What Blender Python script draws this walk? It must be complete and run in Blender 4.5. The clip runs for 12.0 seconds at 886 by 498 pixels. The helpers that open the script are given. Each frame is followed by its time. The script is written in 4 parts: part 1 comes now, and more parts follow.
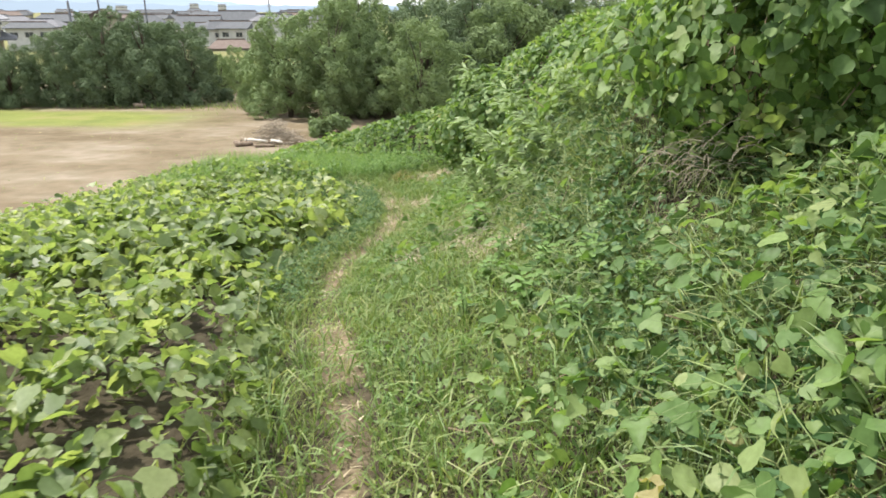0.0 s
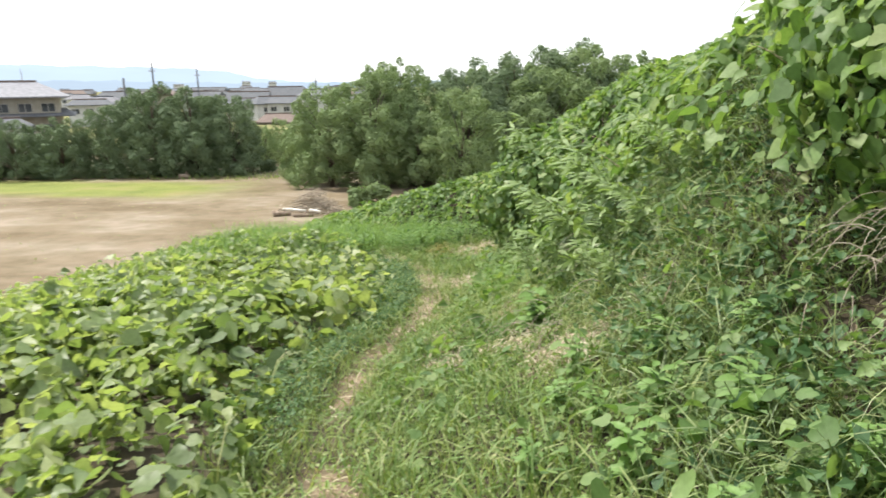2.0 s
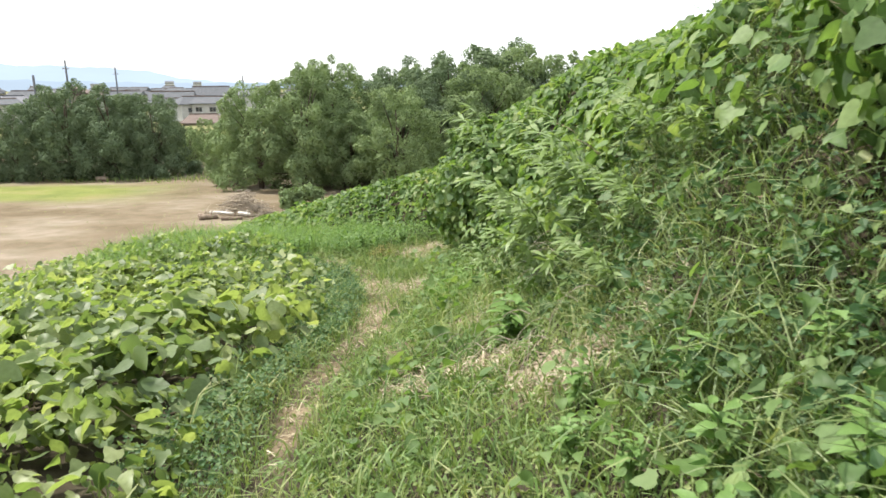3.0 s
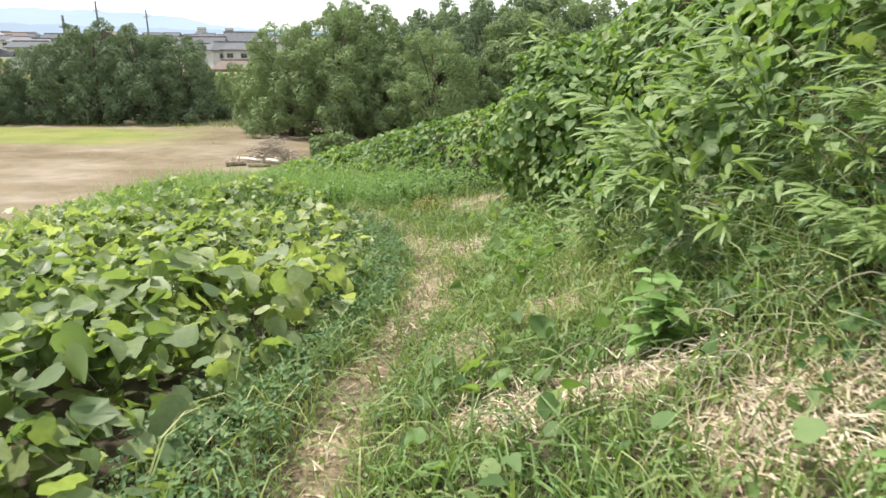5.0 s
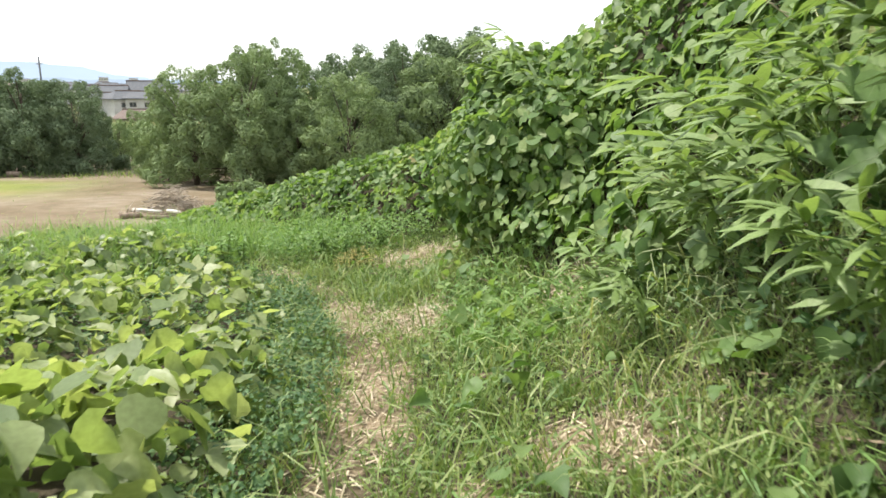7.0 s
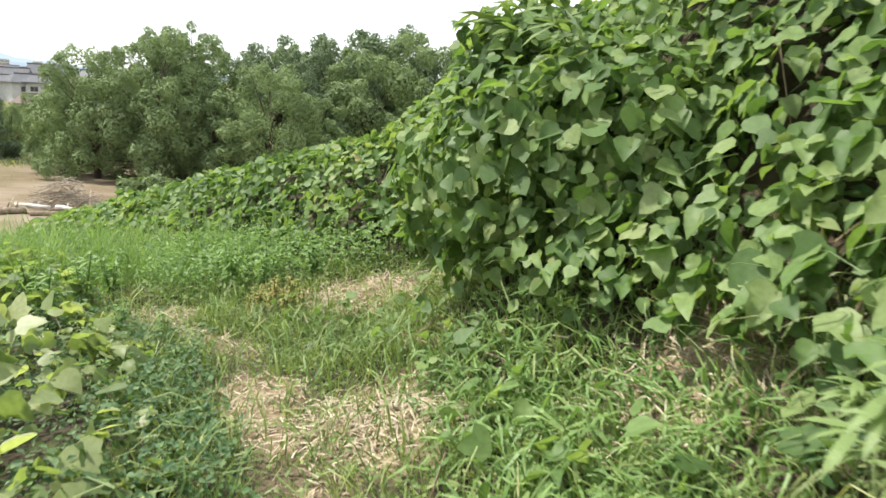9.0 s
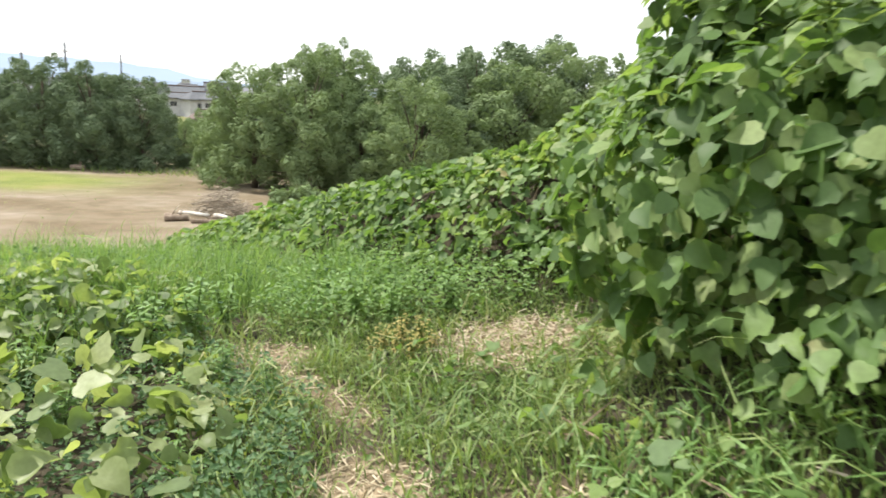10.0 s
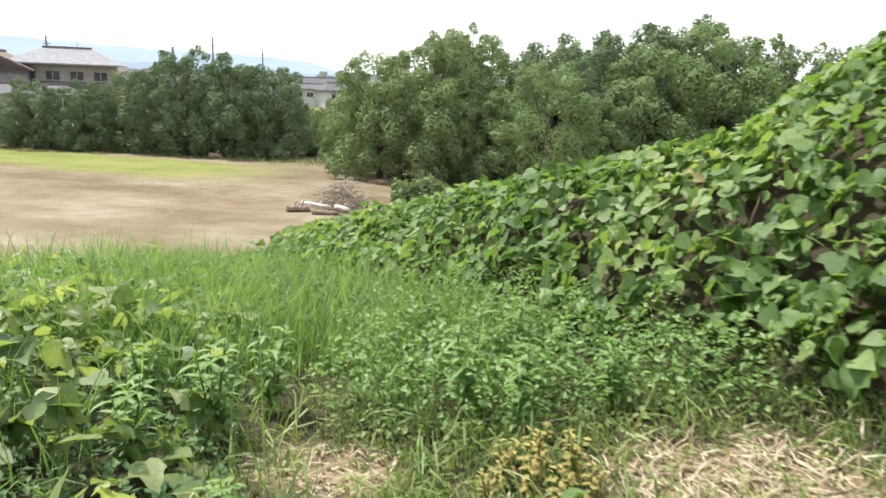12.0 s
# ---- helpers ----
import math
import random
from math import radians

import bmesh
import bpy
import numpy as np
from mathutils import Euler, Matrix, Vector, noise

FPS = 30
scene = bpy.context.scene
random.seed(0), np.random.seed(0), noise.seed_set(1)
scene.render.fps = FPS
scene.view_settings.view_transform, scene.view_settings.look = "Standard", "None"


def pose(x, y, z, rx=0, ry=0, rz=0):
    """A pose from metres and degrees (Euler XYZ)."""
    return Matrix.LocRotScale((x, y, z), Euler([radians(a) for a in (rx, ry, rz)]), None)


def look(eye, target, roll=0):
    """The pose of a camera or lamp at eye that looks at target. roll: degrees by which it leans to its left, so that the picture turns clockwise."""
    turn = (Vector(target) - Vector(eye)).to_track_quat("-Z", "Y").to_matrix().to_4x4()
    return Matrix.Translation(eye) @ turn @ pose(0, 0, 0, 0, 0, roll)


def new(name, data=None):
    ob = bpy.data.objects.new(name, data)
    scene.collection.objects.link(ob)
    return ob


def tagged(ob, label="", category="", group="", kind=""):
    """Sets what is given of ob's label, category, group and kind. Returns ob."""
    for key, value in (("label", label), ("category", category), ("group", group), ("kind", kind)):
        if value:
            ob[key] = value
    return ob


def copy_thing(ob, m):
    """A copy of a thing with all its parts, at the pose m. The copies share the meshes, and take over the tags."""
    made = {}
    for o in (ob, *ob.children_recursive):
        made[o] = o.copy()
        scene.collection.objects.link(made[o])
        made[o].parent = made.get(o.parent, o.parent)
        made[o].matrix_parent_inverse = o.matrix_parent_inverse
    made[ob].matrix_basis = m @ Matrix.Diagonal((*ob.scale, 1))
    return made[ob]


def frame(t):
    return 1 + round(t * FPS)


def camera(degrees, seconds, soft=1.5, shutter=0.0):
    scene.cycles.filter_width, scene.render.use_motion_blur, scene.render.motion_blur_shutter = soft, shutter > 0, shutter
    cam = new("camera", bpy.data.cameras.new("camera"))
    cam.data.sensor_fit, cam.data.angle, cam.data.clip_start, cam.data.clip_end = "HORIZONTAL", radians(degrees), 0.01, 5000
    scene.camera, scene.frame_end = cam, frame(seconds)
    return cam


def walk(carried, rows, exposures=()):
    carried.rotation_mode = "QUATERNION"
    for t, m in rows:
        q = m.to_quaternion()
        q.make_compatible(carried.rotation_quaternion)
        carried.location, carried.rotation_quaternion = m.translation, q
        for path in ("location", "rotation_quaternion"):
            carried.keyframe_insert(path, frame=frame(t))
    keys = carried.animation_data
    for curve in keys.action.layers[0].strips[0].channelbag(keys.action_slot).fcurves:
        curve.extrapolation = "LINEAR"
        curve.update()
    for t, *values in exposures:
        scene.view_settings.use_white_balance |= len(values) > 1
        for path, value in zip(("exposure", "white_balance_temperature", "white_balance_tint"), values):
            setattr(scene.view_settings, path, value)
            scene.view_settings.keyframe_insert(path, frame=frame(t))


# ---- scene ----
cam = camera(66.1, 12.0, soft=1.6, shutter=0.3)
METRES, EYE, TILT, LEAN, TURN = 11.5, 1.75, -19.5, 0.0, 0.0
ROWS = [
    (0.0, 0.0, 0.0, 0.0, -0.0, 0.0, -0.0),
    (0.5, -0.0002, 0.0369, 0.006, -2.24, -1.03, 0.19),
    (1.0, -0.0086, 0.075, 0.0123, 6.81, -1.01, -3.64),
    (1.5, -0.0083, 0.1072, 0.017, 8.29, 0.5, -0.65),
    (2.0, -0.0052, 0.1395, 0.0216, 3.42, 5.75, -0.38),
    (2.5, -0.0178, 0.1752, 0.025, -2.14, 5.42, 0.42),
    (3.0, -0.024, 0.2149, 0.0296, -2.01, 5.84, 1.19),
    (3.5, -0.0332, 0.2517, 0.0323, -3.08, 3.94, 0.8),
    (5.5, -0.053, 0.4064, 0.0497, 0.9, 1.95, -0.68),
    (6.0, -0.0508, 0.4464, 0.0562, -0.08, 3.36, 0.75),
    (6.5, -0.062, 0.488, 0.0596, -4.58, 3.88, 1.61),
    (7.0, -0.0665, 0.5327, 0.0661, -6.51, 5.89, 1.79),
    (9.0, -0.0713, 0.7181, 0.1071, -13.22, 6.03, 1.02),
    (9.5, -0.0684, 0.7637, 0.1203, -7.6, 7.54, -0.77),
    (10.0, -0.0652, 0.8067, 0.131, -1.84, 6.94, -2.16),
    (10.5, -0.06, 0.8472, 0.1444, 4.27, 5.54, -3.07),
    (11.0, -0.0636, 0.8862, 0.1524, 4.33, 7.44, -3.66),
    (11.5, -0.065, 0.9291, 0.1636, 5.43, 5.63, -3.59),
    (12.0, -0.0787, 0.968, 0.174, 8.28, 5.51, -5.18),
]
walk(cam, [(t, pose(0, 0, EYE, TILT, LEAN, TURN) @ pose(METRES * x, METRES * y, METRES * z, 90 + pitch, roll, yaw)) for t, x, y, z, yaw, pitch, roll in ROWS])

# ---- world, sun, exposure ----
SUN_DIR = Vector((-0.55, 0.30, 0.95)).normalized()
world = bpy.data.worlds.new("sky")
scene.world = world
world.use_nodes = True
wn, wl = world.node_tree.nodes, world.node_tree.links
sky = wn.new("ShaderNodeTexSky")
sky.sky_type, sky.sun_disc = "NISHITA", False
sky.sun_elevation = math.asin(SUN_DIR.z)
sky.sun_rotation = math.atan2(SUN_DIR.x, SUN_DIR.y)
sky.air_density, sky.dust_density, sky.ozone_density, sky.altitude = 1.0, 1.5, 1.0, 50
wn["Background"].inputs["Strength"].default_value = 0.12
wl.new(sky.outputs[0], wn["Background"].inputs["Color"])
veil = wn.new("ShaderNodeBackground")  # thin bright cloud over the blue
veil.inputs["Color"].default_value, veil.inputs["Strength"].default_value = (0.95, 0.98, 1.0, 1), 0.84
over = wn.new("ShaderNodeMixShader")
over.inputs[0].default_value = 0.8
wl.new(wn["Background"].outputs[0], over.inputs[1])
wl.new(veil.outputs[0], over.inputs[2])
wl.new(over.outputs[0], wn["World Output"].inputs["Surface"])
sun = new("sun", bpy.data.lights.new("sun", "SUN"))
sun.data.energy, sun.data.angle, sun.data.color = 3.6, radians(3), (1.0, 0.95, 0.86)
sun.matrix_world = look(SUN_DIR * 50, (0, 0, 0))
scene.view_settings.exposure = 1.1


# ---- materials ----
def node_material(name):
    m = bpy.data.materials.new(name)
    m.use_nodes = True
    return m, m.node_tree.nodes, m.node_tree.links, m.node_tree.nodes["Principled BSDF"]


def ramp(nodes, stops):
    r = nodes.new("ShaderNodeValToRGB")
    e = r.color_ramp.elements
    while len(e) < len(stops):
        e.new(0.5)
    for k, (p, c) in enumerate(stops):
        e[k].position, e[k].color = p, (*c, 1)
    return r


def noise_node(nodes, links, scale, detail=4, coords="Object"):
    n = nodes.new("ShaderNodeTexNoise")
    n.inputs["Scale"].default_value, n.inputs["Detail"].default_value = scale, detail
    tc = nodes.new("ShaderNodeTexCoord")
    links.new(tc.outputs[coords], n.inputs["Vector"])
    return n


def leaf_material(name, stops, rough=0.5, glow=0.35, patch=0.5, object_random=False, spec=0.38, share=0.62, through_tint=(1.32, 1.38, 0.68)):
    """Leaf skin: colour by leaf and by patch, gloss on top, daylight let through."""
    m, n, l, p = node_material(name)
    if object_random:
        src = n.new("ShaderNodeObjectInfo").outputs["Random"]
    else:
        src = n.new("ShaderNodeNewGeometry").outputs["Random Per Island"]
    big = noise_node(n, l, patch, 3)
    mix = n.new("ShaderNodeMath")
    mix.operation = "MULTIPLY_ADD"
    mix.inputs[1].default_value, mix.inputs[2].default_value = share, 0.31 - share / 2
    l.new(src, mix.inputs[0])
    scl = n.new("ShaderNodeMath")
    scl.operation = "MULTIPLY_ADD"
    scl.inputs[1].default_value = 0.9
    l.new(big.outputs[0], scl.inputs[0])
    l.new(mix.outputs[0], scl.inputs[2])
    off = n.new("ShaderNodeMath")
    off.operation = "SUBTRACT"
    off.inputs[1].default_value = 0.26
    l.new(scl.outputs[0], off.inputs[0])
    muted = [(q, tuple(0.93 * v + 0.07 * sum(c) / 2.6 for v in c)) for q, c in stops]
    r = ramp(n, muted)
    l.new(off.outputs[0], r.inputs[0])
    fine = noise_node(n, l, 38, 3)
    mul = n.new("ShaderNodeMixRGB")
    mul.blend_type = "MULTIPLY"
    mul.inputs[0].default_value = 0.6
    fr = ramp(n, [(0.3, (0.6, 0.62, 0.5)), (0.7, (1.0, 1.0, 1.0))])
    l.new(fine.outputs[0], fr.inputs[0])
    l.new(r.outputs[0], mul.inputs[1])
    l.new(fr.outputs[0], mul.inputs[2])
    l.new(mul.outputs[0], p.inputs["Base Color"])
    p.inputs["Roughness"].default_value = rough
    p.inputs["Specular IOR Level"].default_value = spec
    bump = n.new("ShaderNodeBump")
    bump.inputs["Strength"].default_value, bump.inputs["Distance"].default_value = 0.15, 0.01
    l.new(fine.outputs[0], bump.inputs["Height"])
    l.new(bump.outputs[0], p.inputs["Normal"])
    tr = n.new("ShaderNodeBsdfTranslucent")
    tint = n.new("ShaderNodeMixRGB")
    tint.blend_type = "MULTIPLY"
    tint.inputs[0].default_value = 1.0
    tint.inputs[2].default_value = (*through_tint, 1)
    l.new(mul.outputs[0], tint.inputs[1])
    l.new(tint.outputs[0], tr.inputs["Color"])
    ms = n.new("ShaderNodeMixShader")
    ms.inputs[0].default_value = glow
    l.new(p.outputs[0], ms.inputs[1])
    l.new(tr.outputs[0], ms.inputs[2])
    l.new(ms.outputs[0], n["Material Output"].inputs["Surface"])
    return m


def plain_material(name, a, b, scale=6, rough=0.8, bump=0.3, metal=0.0):
    m, n, l, p = node_material(name)
    no = noise_node(n, l, scale, 6)
    r = ramp(n, [(0.3, a), (0.7, b)])
    l.new(no.outputs[0], r.inputs[0])
    l.new(r.outputs[0], p.inputs["Base Color"])
    p.inputs["Roughness"].default_value, p.inputs["Metallic"].default_value = rough, metal
    p.inputs["Specular IOR Level"].default_value = 0.5 if rough < 0.4 else 0.2
    bu = n.new("ShaderNodeBump")
    bu.inputs["Strength"].default_value, bu.inputs["Distance"].default_value = bump, 0.02
    l.new(no.outputs[0], bu.inputs["Height"])
    l.new(bu.outputs[0], p.inputs["Normal"])
    return m


# one creeper: bank shade put into the deep green, sunlight into the paler copy
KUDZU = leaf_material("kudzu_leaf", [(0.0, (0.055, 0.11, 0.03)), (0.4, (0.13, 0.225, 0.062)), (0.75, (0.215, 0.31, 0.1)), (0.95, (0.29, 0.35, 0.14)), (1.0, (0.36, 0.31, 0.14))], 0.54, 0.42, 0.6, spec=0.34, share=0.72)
KUDZU_SUNNY = leaf_material("kudzu_leaf_sunlit", [(0.0, (0.085, 0.14, 0.05)), (0.4, (0.195, 0.265, 0.095)), (0.75, (0.31, 0.37, 0.15)), (1.0, (0.42, 0.455, 0.23))], 0.47, 0.48, 0.7, spec=0.46, share=0.72)
# single leaves likewise: a sunlit tone by the path, a shaded one for the bank
KUDZU_PART_SUNNY = leaf_material("kudzu_leaf_single_sunlit", [(0.0, (0.085, 0.145, 0.055)), (0.5, (0.19, 0.265, 0.105)), (1.0, (0.34, 0.385, 0.18))], 0.47, 0.46, 0.6, True, spec=0.46)
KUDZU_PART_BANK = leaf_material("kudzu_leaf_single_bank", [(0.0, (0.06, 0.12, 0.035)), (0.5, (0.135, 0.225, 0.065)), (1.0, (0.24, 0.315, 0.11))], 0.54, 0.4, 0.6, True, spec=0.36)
GRASS = leaf_material("short_grass", [(0.0, (0.085, 0.165, 0.045)), (0.45, (0.185, 0.275, 0.078)), (0.75, (0.3, 0.355, 0.13)), (1.0, (0.5, 0.45, 0.25))], 0.55, 0.36, 0.8)
TALL_GRASS = leaf_material("tall_grass", [(0.0, (0.12, 0.21, 0.06)), (0.6, (0.205, 0.335, 0.095)), (1.0, (0.34, 0.43, 0.17))], 0.55, 0.4, 0.8)
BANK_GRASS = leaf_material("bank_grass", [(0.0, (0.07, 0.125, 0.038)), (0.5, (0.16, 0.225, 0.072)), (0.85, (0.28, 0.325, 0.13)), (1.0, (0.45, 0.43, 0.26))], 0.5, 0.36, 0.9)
PALE_GRASS = leaf_material("pale_long_grass", [(0.0, (0.15, 0.21, 0.08)), (0.6, (0.27, 0.33, 0.14)), (1.0, (0.5, 0.5, 0.3))], 0.45, 0.3, 0.9)
BAMBOO = leaf_material("bamboo_leaf", [(0.0, (0.12, 0.2, 0.06)), (0.6, (0.245, 0.34, 0.12)), (1.0, (0.45, 0.48, 0.23))], 0.45, 0.38, 1.2)
WEED = leaf_material("weed_leaf", [(0.0, (0.1, 0.2, 0.055)), (0.6, (0.195, 0.325, 0.09)), (1.0, (0.31, 0.42, 0.14))], 0.5, 0.35, 1.5)
HERB = leaf_material("herb_leaf", [(0.0, (0.035, 0.09, 0.035)), (0.5, (0.08, 0.165, 0.055)), (1.0, (0.18, 0.26, 0.09))], 0.6, 0.3, 1.0)
DRY = leaf_material("dry_straw", [(0.0, (0.17, 0.115, 0.065)), (0.5, (0.42, 0.34, 0.225)), (1.0, (0.7, 0.61, 0.46))], 0.7, 0.12, 1.2, through_tint=(1.0, 0.9, 0.7))
GOLD = leaf_material("golden_weed", [(0.0, (0.22, 0.17, 0.05)), (0.6, (0.38, 0.31, 0.09)), (1.0, (0.48, 0.44, 0.16))], 0.7, 0.25, 2.0)
STEM = plain_material("dead_stem", (0.12, 0.085, 0.055), (0.32, 0.25, 0.17), 9, 0.85)
DEAD_STALK = plain_material("dead_stalk", (0.2, 0.165, 0.125), (0.42, 0.36, 0.28), 9, 0.85)
GREEN_STEM = plain_material("green_stem", (0.07, 0.13, 0.03), (0.16, 0.22, 0.06), 9, 0.6)
TREE_LEAF = leaf_material("evergreen_leaf", [(0.0, (0.15, 0.21, 0.095)), (0.5, (0.22, 0.3, 0.13)), (1.0, (0.31, 0.39, 0.17))], 0.8, 0.22, 0.8, share=0.22, through_tint=(1.0, 1.1, 0.6))
TREE_LEAF_DARK = leaf_material("dark_evergreen_leaf", [(0.0, (0.10, 0.15, 0.085)), (0.5, (0.155, 0.215, 0.115)), (1.0, (0.22, 0.285, 0.14))], 0.8, 0.16, 0.8, share=0.22, through_tint=(1.0, 1.1, 0.6))
BARK = plain_material("bark", (0.05, 0.04, 0.03), (0.13, 0.1, 0.075), 14, 0.95, 0.8)


# ---- the lie of the land ----
def sm(a, b, v):
    t = np.clip((np.asarray(v, float) - a) / (b - a), 0, 1)
    return t * t * (3 - 2 * t)


def soft(v, k=0.3):
    """A corner-free max(v, 0)."""
    return 0.5 * (v + np.sqrt(v * v + k * k)) - 0.5 * k


def waves(x, y, seed, size):
    """Uneven ground in three sizes, between about -1 and 1."""
    out = 0
    for k in range(4):
        a, f = seed * 1.7 + k * 2.4, (1.0 + 0.83 * k) * 2 * math.pi / size
        out = out + np.sin(f * (x * math.cos(a) + y * math.sin(a)) + seed * 3.1 + k) * np.cos(f * 0.7 * (y * math.cos(a) - x * math.sin(a)) + k * 1.3) / (1 + 0.5 * k)
    return out / 1.7


def path_x(y):
    y = np.asarray(y, float)
    return -0.42 - 0.68 * sm(2.2, 6.4, y) + 0.34 * sm(7.0, 9.4, y) - 0.29 * sm(10.2, 12.3, y) - 0.9 * sm(12.3, 14.0, y) - 0.3 * sm(14, 15, y) - 1.0 * sm(15, 19, y)


def path_z(y):
    y = np.asarray(y, float)
    c = np.clip(y, -12, 16)
    return -0.163 * c + 0.0025 * c * c - 0.09 * np.maximum(y - 16, 0)


def knee_x(y):
    y = np.asarray(y, float)
    return 0.50 - 0.15 * sm(9.5, 12, y) - 0.45 * np.exp(-(((y - 11.8) / 0.75) ** 2)) - 0.89 * soft(y - 13.76, 0.6)


def field_z(x, y):
    y = np.asarray(y, float)
    return np.maximum(-5.33 - 0.0445 * (y - 38.6), -7.6) + 0.03 * waves(x, y, 5, 9)


def crest_z(x, y):
    return 0.785 + 0.28 * soft(x - 1.0, 0.4) - (0.355 - 0.23 * sm(0, 2, x)) * soft(y - 11.6, 1.0) + 0.74 * sm(9.46, 6.05, y) - 0.45 * np.exp(-(((x - 0.8) / 1.0) ** 2 + ((y - 14.2) / 1.2) ** 2)) - 0.45 * soft(y - 16.5, 1.0) * sm(0, 1.5, x)


def hill_z(x, y):
    x, y = np.asarray(x, float), np.asarray(y, float)
    base = path_z(y) - 0.326 * soft(y - 17.05, 1.5)
    gentle = 0.30 * soft(x - path_x(y) - 0.35, 0.25) * sm(13.5, 11, y) + 0.12 * soft(x - path_x(y) - 0.3, 0.25) * sm(11, 13.5, y)
    steep = (0.45 + 0.89 * sm(3.2, 6.2, y) - 0.5 * sm(12.8, 14.5, y)) * soft(x - knee_x(y), 0.3)
    face = base + gentle + steep
    crest = crest_z(x, y)
    k = 0.35
    d = face - crest
    top = crest + np.where(d < 0, d, 0) - 0.5 * (np.sqrt(d * d + k * k) - np.abs(d))
    left = 0.23 * soft(-4.92 - x - 0.455 * soft(y - 15.16, 1.0), 0.6)
    left = left + 0.6 * np.exp(-(((x - 2.4) / 0.9) ** 2 + ((y - 4.6) / 1.3) ** 2))
    return top - left + 0.035 * waves(x, y, 2, 1.9) * sm(0.15, 0.6, np.abs(x - path_x(y)))


def ground_z(x, y):
    a, b = hill_z(x, y), field_z(x, y)
    near = a - 2.5 * np.maximum(np.hypot(x, y - 8) - 60, 0)
    return np.where(near > b, near, b)


def canopy_h(x, y):
    """How high the creepers stand over the soil."""
    h = 0.31 + 0.14 * sm(6, 3, y) + 0.12 * sm(4.5, 6, y) * sm(9.5, 8.5, y) + 0.15 * waves(x, y, 9, 1.25) + 0.12 * waves(x, y, 14, 3.1)
    return np.maximum(h, 0.08) * (0.2 + 0.8 * sm(0.4, 0.95, np.abs(x - path_x(y))))


def bush_h(x, y):
    """Mounds of creeper on the bank."""
    h = 0.28 + 0.10 * waves(x, y, 4, 1.1)
    h = h + 0.45 * np.exp(-(((x - 0.85) / 0.5) ** 2 + ((y - 11.95) / 0.5) ** 2))
    return h


# ---- mesh tools ----
def raw_mesh(name, verts, faces, mat, smooth=False):
    me = bpy.data.meshes.new(name)
    me.from_pydata(np.asarray(verts).tolist(), [], faces.tolist() if hasattr(faces, "tolist") else faces)
    me.materials.append(mat)
    if smooth:
        me.polygons.foreach_set("use_smooth", np.ones(len(me.polygons), bool))
    return me


def put(name, verts, faces, mat, parent=None, smooth=False):
    ob = new(name, raw_mesh(name, verts, faces, mat, smooth))
    ob.parent = parent
    return ob


def part(name, bm, material, parent, label=""):
    me = bpy.data.meshes.new(name)
    bm.to_mesh(me)
    bm.free()
    me.materials.append(material)
    ob = new(name, me)
    ob.parent = parent
    return tagged(ob, label)


def frames_of(normal, heading):
    """Axes for many pieces: y runs along the heading, z near the normal."""
    z = normal / np.linalg.norm(normal, axis=1, keepdims=True)
    yv = heading - z * np.sum(heading * z, axis=1, keepdims=True)
    yv = yv / np.linalg.norm(yv, axis=1, keepdims=True)
    return np.stack([np.cross(yv, z), yv, z], axis=2)


def scatter(name, tv, tf, pos, axes, size, mat, smooth=False):
    """One mesh of many copies of a small shape (size: n or n x 3)."""
    tv = np.asarray(tv, float)
    size = np.asarray(size, float)
    if size.ndim == 1:
        size = np.repeat(size[:, None], 3, 1)
    v = np.einsum("nij,nkj->nki", axes, tv[None] * size[:, None, :]) + pos[:, None, :]
    n, k = len(pos), len(tv)
    faces = []
    for f in tf:
        faces.append((np.asarray(f)[None] + (np.arange(n) * k)[:, None]).tolist())
    me = bpy.data.meshes.new(name)
    me.from_pydata(v.reshape(-1, 3).tolist(), [], [f for g in faces for f in g])
    me.materials.append(mat)
    if smooth:
        me.polygons.foreach_set("use_smooth", np.ones(len(me.polygons), bool))
    return me


LEAF_V = [(0, 0, 0), (0, 0.37, -0.04), (0, 0.72, -0.06), (0, 1.15, -0.17), (0.2, -0.08, 0.02), (0.45, 0.05, 0.07), (0.56, 0.36, 0.11), (0.45, 0.64, 0.09), (0.24, 0.91, -0.02), (-0.2, -0.08, 0.02), (-0.45, 0.05, 0.07), (-0.56, 0.36, 0.11), (-0.45, 0.64, 0.09), (-0.24, 0.91, -0.02)]
LEAF_F = [(0, 4, 5, 1), (1, 5, 6), (1, 6, 7, 2), (2, 7, 8, 3), (1, 10, 9, 0), (11, 10, 1), (2, 12, 11, 1), (3, 13, 12, 2)]
LOBED_V = [(0, 0, 0), (0.03, 0.36, -0.04), (0.02, 0.70, -0.05), (0.03, 1.14, -0.17), (0.22, -0.07, 0.02), (0.55, 0.06, 0.06), (0.70, 0.40, 0.01), (0.40, 0.54, 0.08), (0.29, 0.86, -0.01), (-0.2, -0.05, 0.02), (-0.42, 0.08, 0.07), (-0.54, 0.40, 0.04), (-0.35, 0.58, 0.08), (-0.23, 0.90, -0.03)]
BLADE_V = [(-0.5, 0, 0), (0.5, 0, 0), (-0.42, 0.45, 0.10), (0.42, 0.45, 0.10), (-0.25, 0.8, 0.05), (0.25, 0.8, 0.05), (0, 1.0, -0.06)]
BLADE_F = [(0, 1, 3, 2), (2, 3, 5, 4), (4, 5, 6)]
rng = np.random.default_rng(7)


def surface_normal(fn, x, y, e=0.12):
    nx, ny = -(fn(x + e, y) - fn(x - e, y)) / (2 * e), -(fn(x, y + e) - fn(x, y - e)) / (2 * e)
    return np.stack([nx, ny, np.ones_like(nx)], 1)


